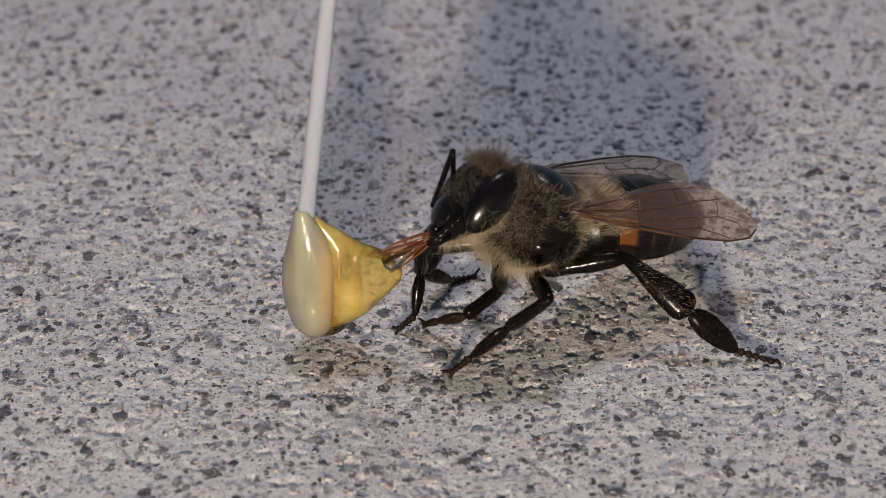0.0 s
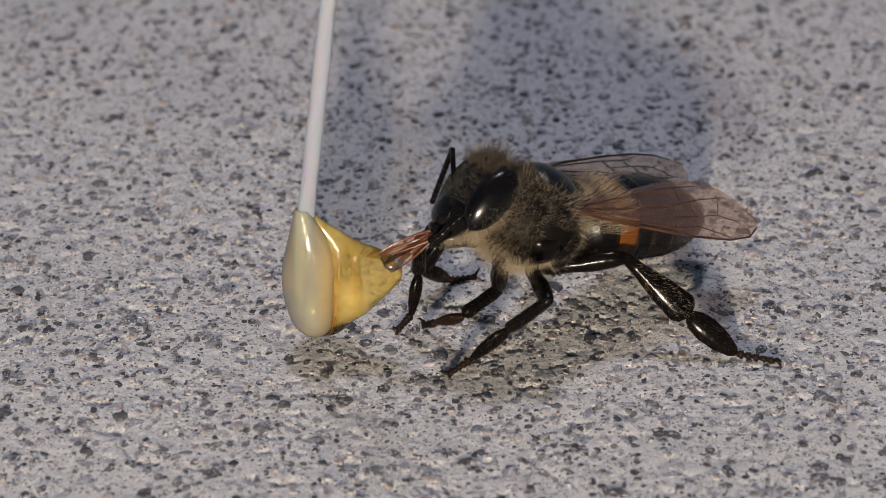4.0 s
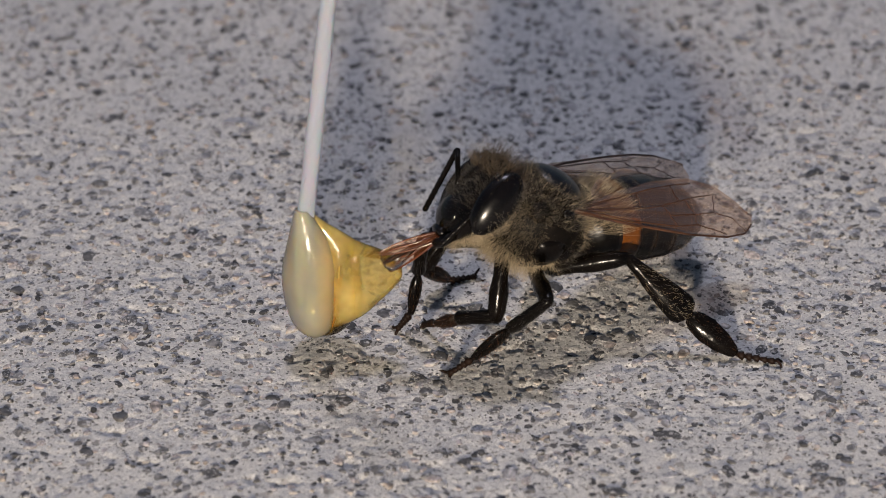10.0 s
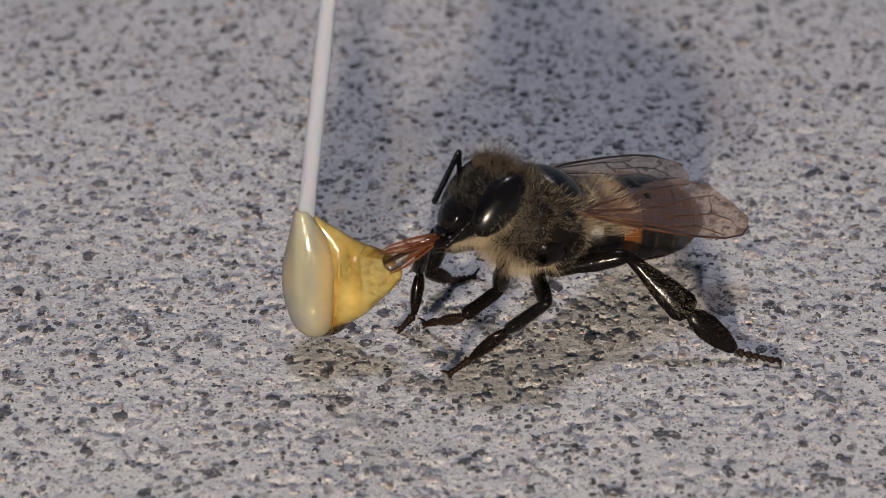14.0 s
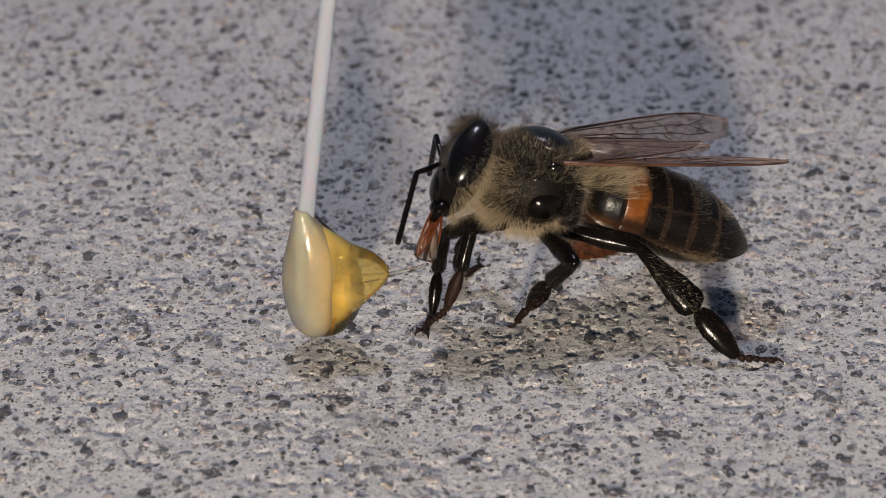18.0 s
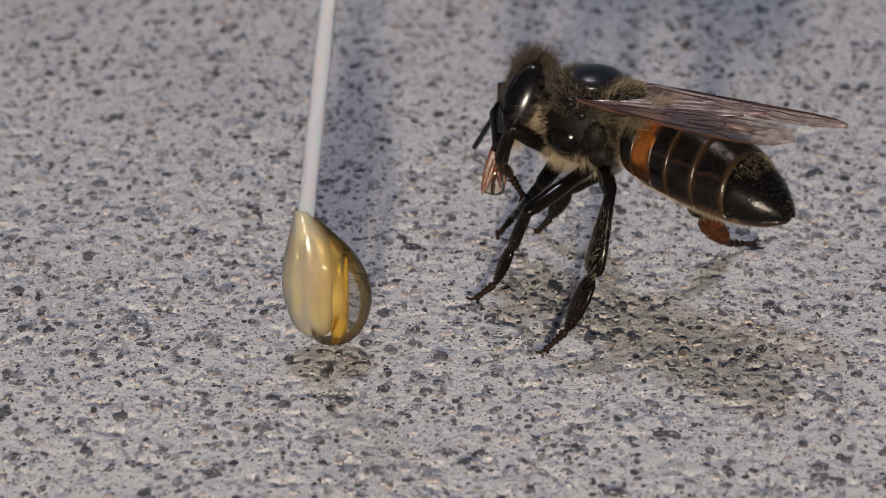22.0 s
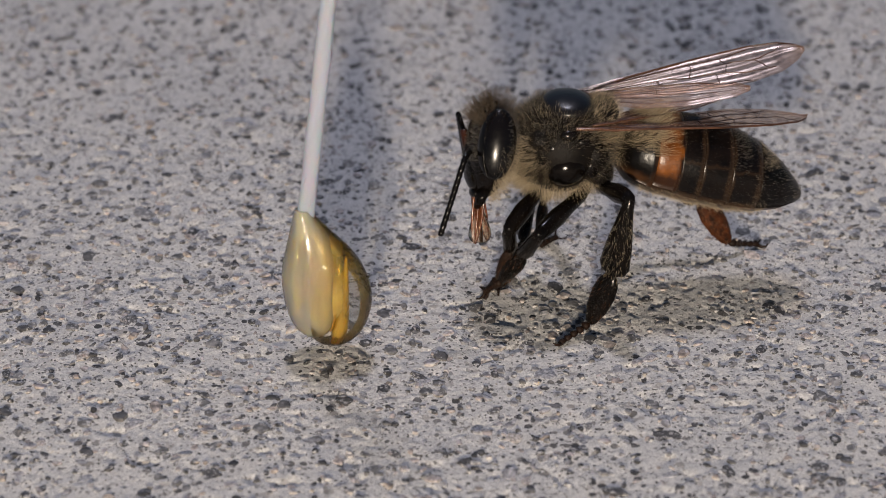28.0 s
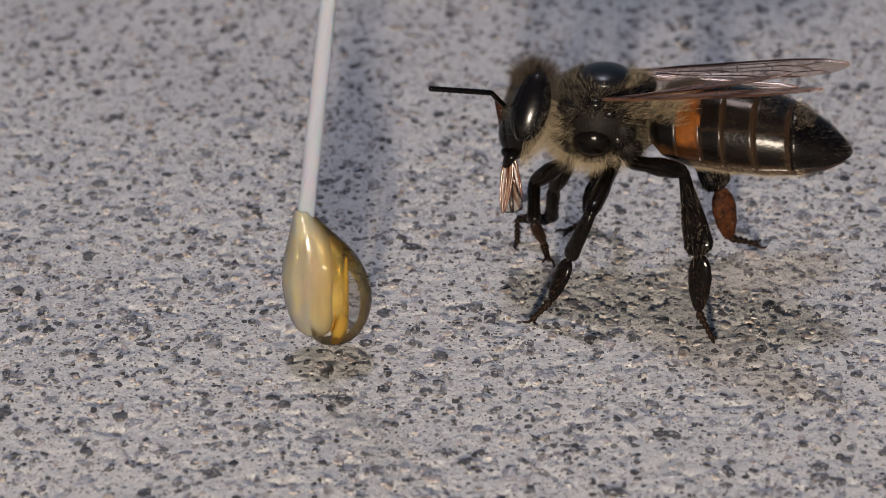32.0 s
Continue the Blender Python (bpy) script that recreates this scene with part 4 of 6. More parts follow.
def build_wing(kind, name, s):
    sign = -s
    if kind == "forewing":
        length, fr, bk = 8.5, FORE, FORE_BACK
        lines = [[(0, 0.0), (2.5, 0.30), (5.0, 0.42), (6.8, 0.38), (7.8, 0.10), (8.3, -0.35)], [(0.1, -0.03), (2.5, 0.13), (4.6, 0.12), (5.6, -0.05), (6.9, 0.2)],
                 [(0.1, -0.08), (1.8, -0.28), (3.6, -0.55), (5.0, -0.95), (6.2, -1.35), (7.2, -1.55)], [(0.1, -0.12), (2.0, -0.75), (4.0, -1.40), (5.2, -1.75), (6.2, -1.95)],
                 [(4.6, 0.12), (4.5, -0.35), (4.3, -0.75)], [(5.6, -0.05), (5.75, -0.5), (5.5, -1.1)], [(5.75, -0.5), (6.7, -0.7), (7.0, -1.5)],
                 [(3.2, -0.5), (3.35, -1.2)], [(5.2, -1.0), (5.1, -1.72)], [(6.7, -0.7), (7.5, -0.5), (7.9, 0.0)], [(4.5, -0.35), (5.7, -0.5)]]
        rad = 0.046
    else:
        length, fr, bk = 5.9, HIND, HIND_BACK
        lines = [[(0, 0.02), (2.4, 0.12), (4.1, 0.08), (5.3, -0.25)], [(0, -0.03), (1.8, -0.35), (3.2, -0.6), (4.8, -0.8)], [(0, -0.08), (1.4, -0.7), (2.6, -1.15)], [(2.6, 0.10), (2.7, -0.5)]]
        rad = 0.026
    wg = part(kind, wing_sheet(length, fr, bk, sign), WING, bee, "clear brown-tinted wing with dark veins")
    for number, line in enumerate(lines):
        fine = []
        thick = rad if number == 0 else rad * 0.5
        for (x0, y0), (x1, y1) in zip(line, line[1:]):
            for q in range(4):
                fine.append((x0 + (x1 - x0) * q / 4, y0 + (y1 - y0) * q / 4))
        fine.append(line[-1])
        pts = []
        for x, y in fine:
            u = x / length
            a, b = float(np.interp(u, *fr)), float(np.interp(u, *bk))
            y = max(min(y, a - 0.01), b + 0.01)
            k = (a - y) / (a - b) * 20
            pts.append((x, sign * y, wing_height(k / 20, u)))
        part("vein", tube(pts, [thick * (1.25 - 0.6 * p[0] / length) for p in pts], 6), VEIN, wg)
    return wg


def build_leg(pair, name, s):
    """Four jointed pieces, each along +x from its own joint; broad side in the x-z plane."""
    fl, tl, bl, el = LENGTHS[pair]
    big = pair == "hind"
    made = []
    femur = [(-0.15, 0, 0, 0.18, 0.20), (0.15, 0, 0, 0.25, 0.27), (fl * 0.3, 0, 0.0, 0.24, 0.26), (fl * 0.55, 0, 0, 0.28, 0.34), (fl * 0.85, 0, 0, 0.25, 0.30), (fl, 0, 0, 0.19, 0.22), (fl + 0.12, 0, 0, 0.08, 0.10)]
    e = {"hind": 0.57, "middle": 0.33, "front": 0.27}[pair]
    tibia = [(-0.12, 0, 0, 0.09, 0.10), (0, 0, 0, 0.18, 0.19), (tl * 0.2, 0, 0, 0.20, 0.26), (tl * 0.6, 0, 0, 0.21, e * 0.85), (tl * 0.88, 0, 0, 0.21, e), (tl * 0.96, 0, 0, 0.18, e * 0.8), (tl, 0, 0, 0.10, e * 0.42), (tl + 0.05, 0, 0, 0.05, 0.08)]
    h = {"hind": 0.46, "middle": 0.35, "front": 0.24}[pair]
    basi = [(-0.05, 0, 0, 0.05, 0.06), (0.08, 0, 0, 0.11, h * 0.55), (bl * 0.16, 0, 0, 0.16, h * 0.84), (bl * 0.38, 0, 0, 0.19, h), (bl * 0.7, 0, 0, 0.17, h * 0.84), (bl * 0.93, 0, 0, 0.11, h * 0.5), (bl, 0, 0, 0.07, 0.12)]
    toes = []
    for k in range(4):
        x0, d, g = el * k * 0.2, el * 0.2, 1.45 - 0.13 * k
        toes.append(loft([(x0, 0, 0, 0.05, 0.05), (x0 + d * 0.35, 0, 0.01, 0.075 * g, 0.08 * g), (x0 + d * 0.9, 0, -0.01, 0.105 * g, 0.11 * g), (x0 + d * 1.08, 0, 0, 0.05, 0.05)], 10))
    toes.append(loft([(el * 0.78, 0, 0, 0.06, 0.06), (el * 0.95, 0, 0, 0.12, 0.12), (el * 1.03, 0, 0, 0.07, 0.07)], 10))
    for c in (1, -1):
        toes.append(tube([(el * 0.95, 0, 0), (el + 0.12, 0.14 * c, 0.06), (el + 0.24, 0.24 * c, -0.02), (el + 0.27, 0.25 * c, -0.12)], [0.06, 0.055, 0.04, 0.012], 8))
    far = big and s < 0
    mats = (SHELL, SHELL, BRUSH if far else FOOT if pair == "front" and s > 0 else SHELL, FOOT)
    for k, (nm, vf) in enumerate((("femur", loft(femur)), ("tibia", loft(tibia)), ("basitarsus", loft(basi)), ("tarsus", joined(*toes)))):
        ob = part(nm, vf, mats[k], bee, {"femur": "", "tibia": "broad bristly hind shin" if big else "", "basitarsus": "broad flat hind foot joint" if big else "", "tarsus": "brown clawed foot"}[nm])
        if k < 3:
            part("bristles", fur(vf, (60, 90 if big else 60, 90)[k], 0.24 if k == 1 and big else 0.16, 0.004, 60 + k, (0.6, 0, 0), None, 0.3), (GREY_HAIR, GREY_HAIR, ORANGE_HAIR)[k], ob, kind="stuff")
            part("down", fur(vf, (260, 420 if big else 260, 420 if big else 220)[k], 0.09, 0.0035, 70 + k, (1.2, 0, 0), None, 0.2), ORANGE_HAIR if far and k == 2 else DARK_HAIR, ob, kind="stuff")
        if k == 3:
            part("foot_hair", fur(vf, 150, 0.12, 0.0035, 75, (0.8, 0, 0), None, 0.3), DARK_HAIR, ob, kind="stuff")
        if k == 1 and big:
            part("fringe", fur(vf, 120, 0.36, 0.0032, 77, (0.5, 0, 0), lambda x, y, z: (abs(z) > 0.21) & (x > 0.5), 0.2), TAN_HAIR, ob, "pale hair fringe along the shin", kind="stuff")
            part("shin_hair", fur(vf, 260, 0.15, 0.003, 78, (1.0, 0, 0.5), lambda x, y, z: (abs(z) < 0.34) & (x > 0.4), 0.12), TAN_HAIR, ob, "slanting rows of fine hair", kind="stuff")
        made.append(ob)
    return made


ORANGE_HAIR = hair_material("orange_hair", (0.03, 0.011, 0.004), (0.24, 0.10, 0.035))
build_thorax()
head, mouth = build_head()
abdomen = build_abdomen()
wings = {(k, n): build_wing(k, n, s) for k in ("forewing", "hindwing") for n, s in SIDES.items()}
legs = {(p, n): build_leg(p, n, s) for p in HIPS for n, s in SIDES.items()}
stick = build_stick()
bead, neck, web, thread = build_honey()
build_grains()


# ---- what the bee does: seconds, then millimetres and degrees ----
# thorax: place, turn towards the viewer, nose up, lean
BODY = [
    (0, 2.86, -5.83, 4.56, 34.31, 26.66, -5.15),
    (6, 2.91, -5.66, 4.58, 34.28, 27.31, -5.56),
    (9, 2.97, -5.68, 4.55, 35.07, 27.36, -5.99),
    (13, 3.02, -5.92, 4.63, 35.65, 27.38, -6.18),
    (14.5, 3.03, -5.93, 4.63, 35.62, 27.36, -6.18),
    (16.5, 2.48, -4.7, 5.24, 32.16, 20.01, -1.6),
    (17, 2.5, -4.71, 5.13, 27.61, 22.35, 4.43),
    (17.5, 2.47, -4.69, 5.17, 26.84, 21.46, 5.91),
    (18, 2.97, -4.81, 5.49, 20.95, 17.38, 8.4),
    (18.5, 3.33, -4.18, 5.73, 18.67, 13.82, 7.59),
    (19, 4.03, -2.82, 5.77, -5.14, 6.73, 6.06),
    (19.5, 4.07, -3.07, 6.07, -12.41, 3.92, 6.05),
    (20, 3.97, -2.65, 6.18, -30.95, -13.79, 7.1),
    (20.5, 4.07, -2.49, 6.27, -32.5, -12.41, 7.81),
    (21, 4.64, -1.95, 6.22, -32.14, -5.42, 5.62),
    (22, 5, -2.12, 6.51, -34.38, -1.1, 7.47),
    (23, 5.53, -2.34, 6.46, -39.96, -2.85, 7.69),
    (24, 5.12, -2.36, 6.47, -37.5, -5.59, 8.26),
    (25, 5.09, -2.2, 6.48, -39.92, -10.01, 9.18),
    (27.5, 4.36, -1.61, 5.89, -6.95, -0.35, 0.62),
    (28, 4.09, -2.7, 5.81, 6.74, -1.64, 3.44),
    (28.5, 4.17, -3.82, 6.17, 11.89, -2.47, 4.61),
    (28.7, 4.27, -3.81, 6.09, 12.15, -1.98, 4.86),
    (29, 4.41, -3.8, 5.95, 12.53, -1.25, 5.24),
    (30, 5.23, -3.45, 6.41, 10.6, 4.79, 6.08),
    (30.5, 5.28, -2.56, 6.33, -6.2, -0.73, 8.06),
    (31, 5.4, -2.32, 6.4, -12.7, -5.08, 10.43),
    (32, 5.42, -1.48, 6.23, -9.63, -2.44, 7.05),
]
# head: turn, nod, lean
HEAD = [
    (0, -24.67, 15.24, 11.62),
    (6, -23.25, 14.07, 10.1),
    (9, -21.71, 13.54, 8.55),
    (13, -20.22, 14.14, 8.55),
    (14.5, -20.18, 14.15, 8.56),
    (16.5, -32.72, 1.48, 15.95),
    (17, -37.07, 2.82, 20.21),
    (17.5, -32.59, 4.98, 19.83),
    (18, -29.14, 5.53, 23.64),
    (18.5, -17.44, 12.06, 13.46),
    (19, -1.39, 4.95, 8.19),
    (19.5, 11.4, -2.91, 7.99),
    (20, 3.93, 16.06, 7),
    (20.5, 3.21, 13.02, 9.46),
    (21, 4.86, 11.16, 15.33),
    (22, 21.04, 12.5, 9.52),
    (23, 18.13, 15.92, 4.57),
    (24, 19.5, 15.54, 10.31),
    (25, 13.61, 17.63, 3.32),
    (27.5, 6.18, 0.77, 18.56),
    (28, -0.3, 6.19, 16.66),
    (28.5, -7.97, 6.92, 13.12),
    (28.7, -5.33, 6.72, 13.42),
    (29, -1.36, 6.43, 13.87),
    (30, -2.51, 4.96, 13.12),
    (30.5, 4.07, 6.77, 17.03),
    (31, 3.54, 9.6, 15.05),
    (32, 5.86, 10.94, 12.92),
]
# abdomen: lift, swing
TAIL = [
    (0, -17.5, 7.63),
    (6, -17.4, 8.01),
    (9, -17.2, 8.35),
    (13, -17.2, 8.61),
    (14.5, -17.2, 8.65),
    (16.5, 2.93, 0.95),
    (17, -7.12, 0.71),
    (17.5, -7.57, -0.64),
    (18, 1.88, -4.46),
    (18.5, 0.16, -5.81),
    (19, 9.11, 5.3),
    (19.5, 15.93, 10.25),
    (20, 10.44, -11.91),
    (20.5, 5.72, -10.92),
    (21, -1.12, -12.76),
    (22, -2.21, -9.81),
    (23, -1.69, -9.86),
    (24, -0.68, -10.4),
    (25, 1.11, -6.84),
    (27.5, 9.47, 16.03),
    (28, 12.84, 0.31),
    (28.5, 9.78, 0.12),
    (28.7, 7.08, 0.25),
    (29, 3.03, 0.43),
    (30, -1.52, -0.02),
    (30.5, 4.29, 13.85),
    (31, -1.92, -13.81),
    (32, -4.64, -8.35),
]
# wings: sweep, lift, twist
WING_LEFT = [
    (0, 4.76, 4.3, 26),
    (6, 4.4, 4.6, 26),
    (9, 2.92, 4.6, 26),
    (13, 1.14, 3.6, 26),
    (14.5, 1.11, 3.6, 26),
    (16.5, 1.91, 1.1, 18),
    (17, 2, 4.12, 0.12),
    (17.5, 7.69, 3.35, -0.83),
    (18, 7.1, 7.13, -7.6),
    (18.5, 4.54, -0.63, -5.86),
    (19, 33.57, 12.71, -1.95),
    (19.5, 25.71, 10.09, -2.2),
    (20, 16.83, 1.7, -1.29),
    (20.5, 14.94, 0.8, -0.14),
    (21, 10.48, 4.04, -1.48),
    (22, 8.83, 4.64, 2.22),
    (23, 10.87, 4.63, 5.46),
    (24, 8.97, 0.53, 4.61),
    (25, 14, 2.13, 6.69),
    (27.5, 26.47, 12.8, -6.87),
    (28, -5.63, -6.46, -7.38),
    (28.5, 1.14, -6.23, -6.92),
    (28.7, 0.91, -5.49, -5.92),
    (29, 0.56, -4.39, -4.43),
    (30, 0.44, -2.61, -6.5),
    (30.5, 35.65, 10.83, -5.94),
    (31, 33.71, 8.52, -4.6),
    (32, 30.2, 12.58, -6.89),
]
WING_RIGHT = [
    (0, 15, 5.15, 4.46),
    (6, 15.44, 5.32, 4.92),
    (9, 15.1, 5.22, 5.01),
    (13, 15.22, 5.24, 5.02),
    (14.5, 15.26, 5.22, 5.03),
    (16.5, 15.45, 13.33, -7.11),
    (17, 12.24, 8.6, 2.91),
    (17.5, 15.3, 4.45, 5.46),
    (18, 14.36, 7.28, -1.81),
    (18.5, 10.31, 2.92, 1.26),
    (19, 22.77, -0.43, 10.87),
    (19.5, 17.79, 2.97, 11.79),
    (20, 10.76, 1.02, 7.32),
    (20.5, 5.77, 0.2, 6.41),
    (21, 6.56, 3.06, 8.96),
    (22, 9.27, 0.03, 12.14),
    (23, 9.56, -1.65, 12.02),
    (24, 11.65, -2.96, 10.66),
    (25, 8.36, 2.25, 6.45),
    (27.5, 14.85, 2.16, 7.7),
    (28, 6.94, 6.09, -1.12),
    (28.5, 5.43, 4.93, -2.94),
    (28.7, 5.21, 6.08, -3.15),
    (29, 4.89, 7.81, -3.46),
    (30, 4.39, 5.82, 2.5),
    (30.5, 11.51, 2.83, 7.43),
    (31, 16.83, -0.1, 4.77),
    (32, 24.43, -3.59, 7.01),
]
# antennae: scape turn and rise, flagellum turn and rise
ANTENNA_LEFT = [
    (0, 128.9, 43.2, 10.3, -75.9),
    (6, 128.2, 43.2, 9.2, -77.4),
    (9, 127.2, 43.5, 6.8, -78),
    (13, 127.6, 45.7, 13.4, -79.1),
    (14.5, 127.6, 45.7, 14.5, -79),
    (16.5, 45, 36.2, 19.4, -72.5),
    (17, 48.5, 11.9, 46.1, -46),
    (17.5, 46.7, 3.9, 54.4, -67.2),
    (18, 48.7, -34.2, 102, -69.8),
    (18.5, 73.1, -18.9, 42.6, -84),
    (19, 43.7, 0.2, 57.3, -39.4),
    (19.5, 59.9, 18.2, 60.4, -31.8),
    (20, 59.4, 12.1, -9, -55.3),
    (20.5, 63.3, 13.6, 2.7, -44.8),
    (21, 94.9, -25.1, -80.3, -39),
    (22, 86.1, -17.7, 104.8, -7.5),
    (23, 72.1, 21.6, -2.6, -62.5),
    (24, 71.6, 26.9, -15.2, -35.2),
    (25, 62.6, 26.3, 2, -38.8),
    (27.5, 69.1, 1.3, 59.2, -43.1),
    (28, 72.7, -2.9, 29.3, -70.6),
    (28.5, 75.9, 2.2, 28.2, -71.4),
    (29, 64.1, 11.4, 60.1, -42.6),
    (30, 59.6, 23, 49.3, -18.9),
    (30.5, 55.5, 19.2, 38.4, -8.4),
    (31, 59.7, 21.7, 38.6, -9.6),
    (32, 54.8, 27.2, 40.8, -0.4),
]
ANTENNA_RIGHT = [
    (0, -50.1, 51.1, 52.3, -135.8),
    (6, -58.5, 46, 53.6, -137.2),
    (9, -53.7, 51.1, 53.3, -135),
    (13, -60.7, 49, 72.2, -41.1),
    (14.5, -61.9, 48.3, 72.1, -40.6),
    (16.5, -49.3, 35.4, -107.7, -35.8),
    (17, -48.4, 28.9, -98.1, -19.5),
    (17.5, -58.2, 30.3, -101, -21.9),
    (18, -49.7, 49.6, -93.6, -19),
    (18.5, -69.9, 37, -108.4, -36.6),
    (19, -94.8, -20.6, -78.3, -43.2),
    (20, -62.2, -18.4, -60.3, -47.8),
    (21, -65.7, -58.7, -67.8, -42),
    (23, -75.8, -43.4, -76.7, -43.2),
    (25, -54.1, -22.4, -66.6, -43.5),
    (27.5, -83.3, 39.3, -90.5, -38),
    (28, -64.1, 55.3, -106.8, -40.9),
    (28.5, -61.9, 50.6, -101.4, -37),
    (29, -46, 62.7, -106.7, -35.9),
    (30, -88.7, 54.6, -109.9, -45.1),
    (32, -87, -9.6, -93.2, -31.6),
]
# tongue: turn, rise, and how far it is drawn in
TONGUE = [
    (0, -51.78, -61.92, 0.49),
    (6, -41.03, -66.08, 0.42),
    (9, -39.28, -63.20, 0.38),
    (13, -56.87, -58.11, 0.27),
    (14.5, -57.36, -57.99, 0.27),
    (16.5, -0.19, -74.51, 0.47),
    (17, -0.02, -84.65, 0.43),
    (17.5, 0.04, -84.13, 0.5),
    (18, -0.07, -93.45, 0.78),
    (18.5, -0.08, -112.33, 0.74),
    (19, -3.14, -102.29, -0.96),
    (19.5, 0.33, -106.55, 0.48),
    (20, 1.39, -112.86, 0.43),
    (20.5, 1.66, -114.75, 0.49),
    (21, 0.37, -102.85, 0.12),
    (22, 0.3, -98.88, 0.49),
    (23, -0.39, -102.17, -0),
    (24, 0.62, -109.23, 0.45),
    (25, 0.89, -108.69, 0.37),
    (27.5, 0.31, -97.03, 0.66),
    (28, 0.17, -95.26, 0.84),
    (28.5, 0.1, -92, 0.94),
    (29, 0.06, -91.99, 0.94),
    (30, 0.04, -92.14, 0.81),
    (30.5, 0.07, -98.03, 0.74),
    (31, 0.16, -100, 0.82),
    (32, 0.11, -102.83, 0.48),
]
# legs: knee, shin end, foot joint and foot tip
FRONT_LEFT = [
    (0, 1.96, -5.92, 1.83, 0.74, -6.82, 1.3, -0.18, -5.91, 0.56, -0.66, -5.34, 0.06),
    (6, 1.88, -6.02, 1.73, 0.62, -6.91, 1.32, -0.27, -6, 0.53, -0.66, -5.34, 0.06),
    (9, 1.7, -7.96, 1.86, 0.58, -6.98, 1.3, -0.26, -6, 0.53, -0.66, -5.34, 0.06),
    (13, 1.89, -6.16, 1.85, 0.6, -6.94, 1.32, -0.27, -6, 0.53, -0.66, -5.34, 0.06),
    (14.5, 1.96, -6.03, 1.91, 0.72, -6.85, 1.31, -0.18, -5.91, 0.57, -0.66, -5.34, 0.06),
    (16.5, 0.25, -7.31, 3.66, 0.02, -6.47, 2.29, -0.64, -6, 0.99, -1.16, -5.85, 0.23),
    (17, 0.61, -4.39, 3.14, 0.19, -5.35, 1.94, -0.51, -5.55, 0.63, -1.2, -5.8, 0.09),
    (17.5, 0.79, -4.29, 3.15, 0.3, -5.08, 1.84, -0.42, -5.51, 0.59, -1.13, -5.7, 0.07),
    (18, 0.98, -4.46, 3.48, 0.6, -5.08, 2.05, 0.1, -5.39, 0.67, -0.56, -5.33, 0.06),
    (18.5, 1.76, -3.45, 3.79, 1.24, -4.74, 3, 0.66, -4.42, 1.66, 0.31, -5.21, 1.91),
    (19, 1.53, -2.43, 3.28, 1.19, -3.73, 2.41, 0.97, -3.04, 1.09, 0.71, -3.9, 1.19),
    (19.5, 1.58, -2.54, 3.51, 1.48, -3.71, 2.41, 1.6, -3.03, 1.08, 0.91, -3.59, 0.96),
    (20, 1.13, -2.89, 3.98, 1.19, -4.2, 3.06, 1.34, -3.64, 1.67, 0.9, -4.38, 1.42),
    (20.5, 1.39, -2.15, 3.86, 1.29, -3.25, 2.71, 1.4, -2.92, 1.25, 0.71, -3.48, 1.12),
    (21, 1.75, -1.69, 5.59, 1.3, -1.33, 4.1, 1.22, -0.71, 2.74, 1.07, -1.57, 2.54),
    (22, 2.33, -2.81, 6.44, 1.97, -2.58, 4.89, 2.39, -1.58, 3.86, 2.77, -2.32, 3.51),
    (23, 2.5, -2.18, 5.89, 2.14, -2.06, 4.34, 2.8, -1.24, 3.26, 3.18, -2.06, 3.26),
    (24, 2.33, -3.2, 5.99, 1.97, -2.7, 4.51, 2.58, -1.9, 3.4, 2.86, -2.75, 3.42),
    (25, 2.03, -2.15, 5.4, 1.3, -2.13, 3.98, 1.61, -1.67, 2.59, 1.7, -2.37, 2.03),
    (27.5, 2.52, -3.95, 4.73, 2.48, -4.25, 3.16, 3.06, -3.46, 2.02, 3.23, -4.35, 2.08),
    (28, 2.24, -5.05, 3.68, 2.33, -4.12, 2.36, 1.92, -3.7, 0.95, 1.54, -3.31, 0.2),
    (28.5, 2.83, -6.41, 5.66, 2.38, -6.79, 4.17, 2.41, -6.07, 2.86, 2.52, -5.57, 2.12),
    (28.7, 2.55, -6.47, 4.78, 1.92, -7.01, 3.41, 1.97, -6.92, 1.92, 1.51, -6.8, 1.15),
    (29, 2.95, -3.52, 2.95, 2.54, -3.28, 1.41, 2.43, -2.49, 0.15, 1.56, -2.67, 0.05),
    (30, 3.44, -2.86, 3.92, 3.21, -4.35, 3.38, 3.09, -3.8, 1.99, 2.74, -4.63, 2.02),
    (30.5, 2.96, -1.95, 3.96, 2.77, -3.09, 2.85, 2.8, -2.52, 1.47, 2.68, -3.39, 1.3),
    (31, 2.97, -1.89, 3.95, 2.86, -3.17, 3, 2.99, -2.7, 1.58, 3.07, -3.58, 1.41),
    (32, 3.19, -1.18, 3.4, 3.18, -2.52, 2.51, 3.56, -1.77, 1.27, 3.69, -2.65, 1.14),
]
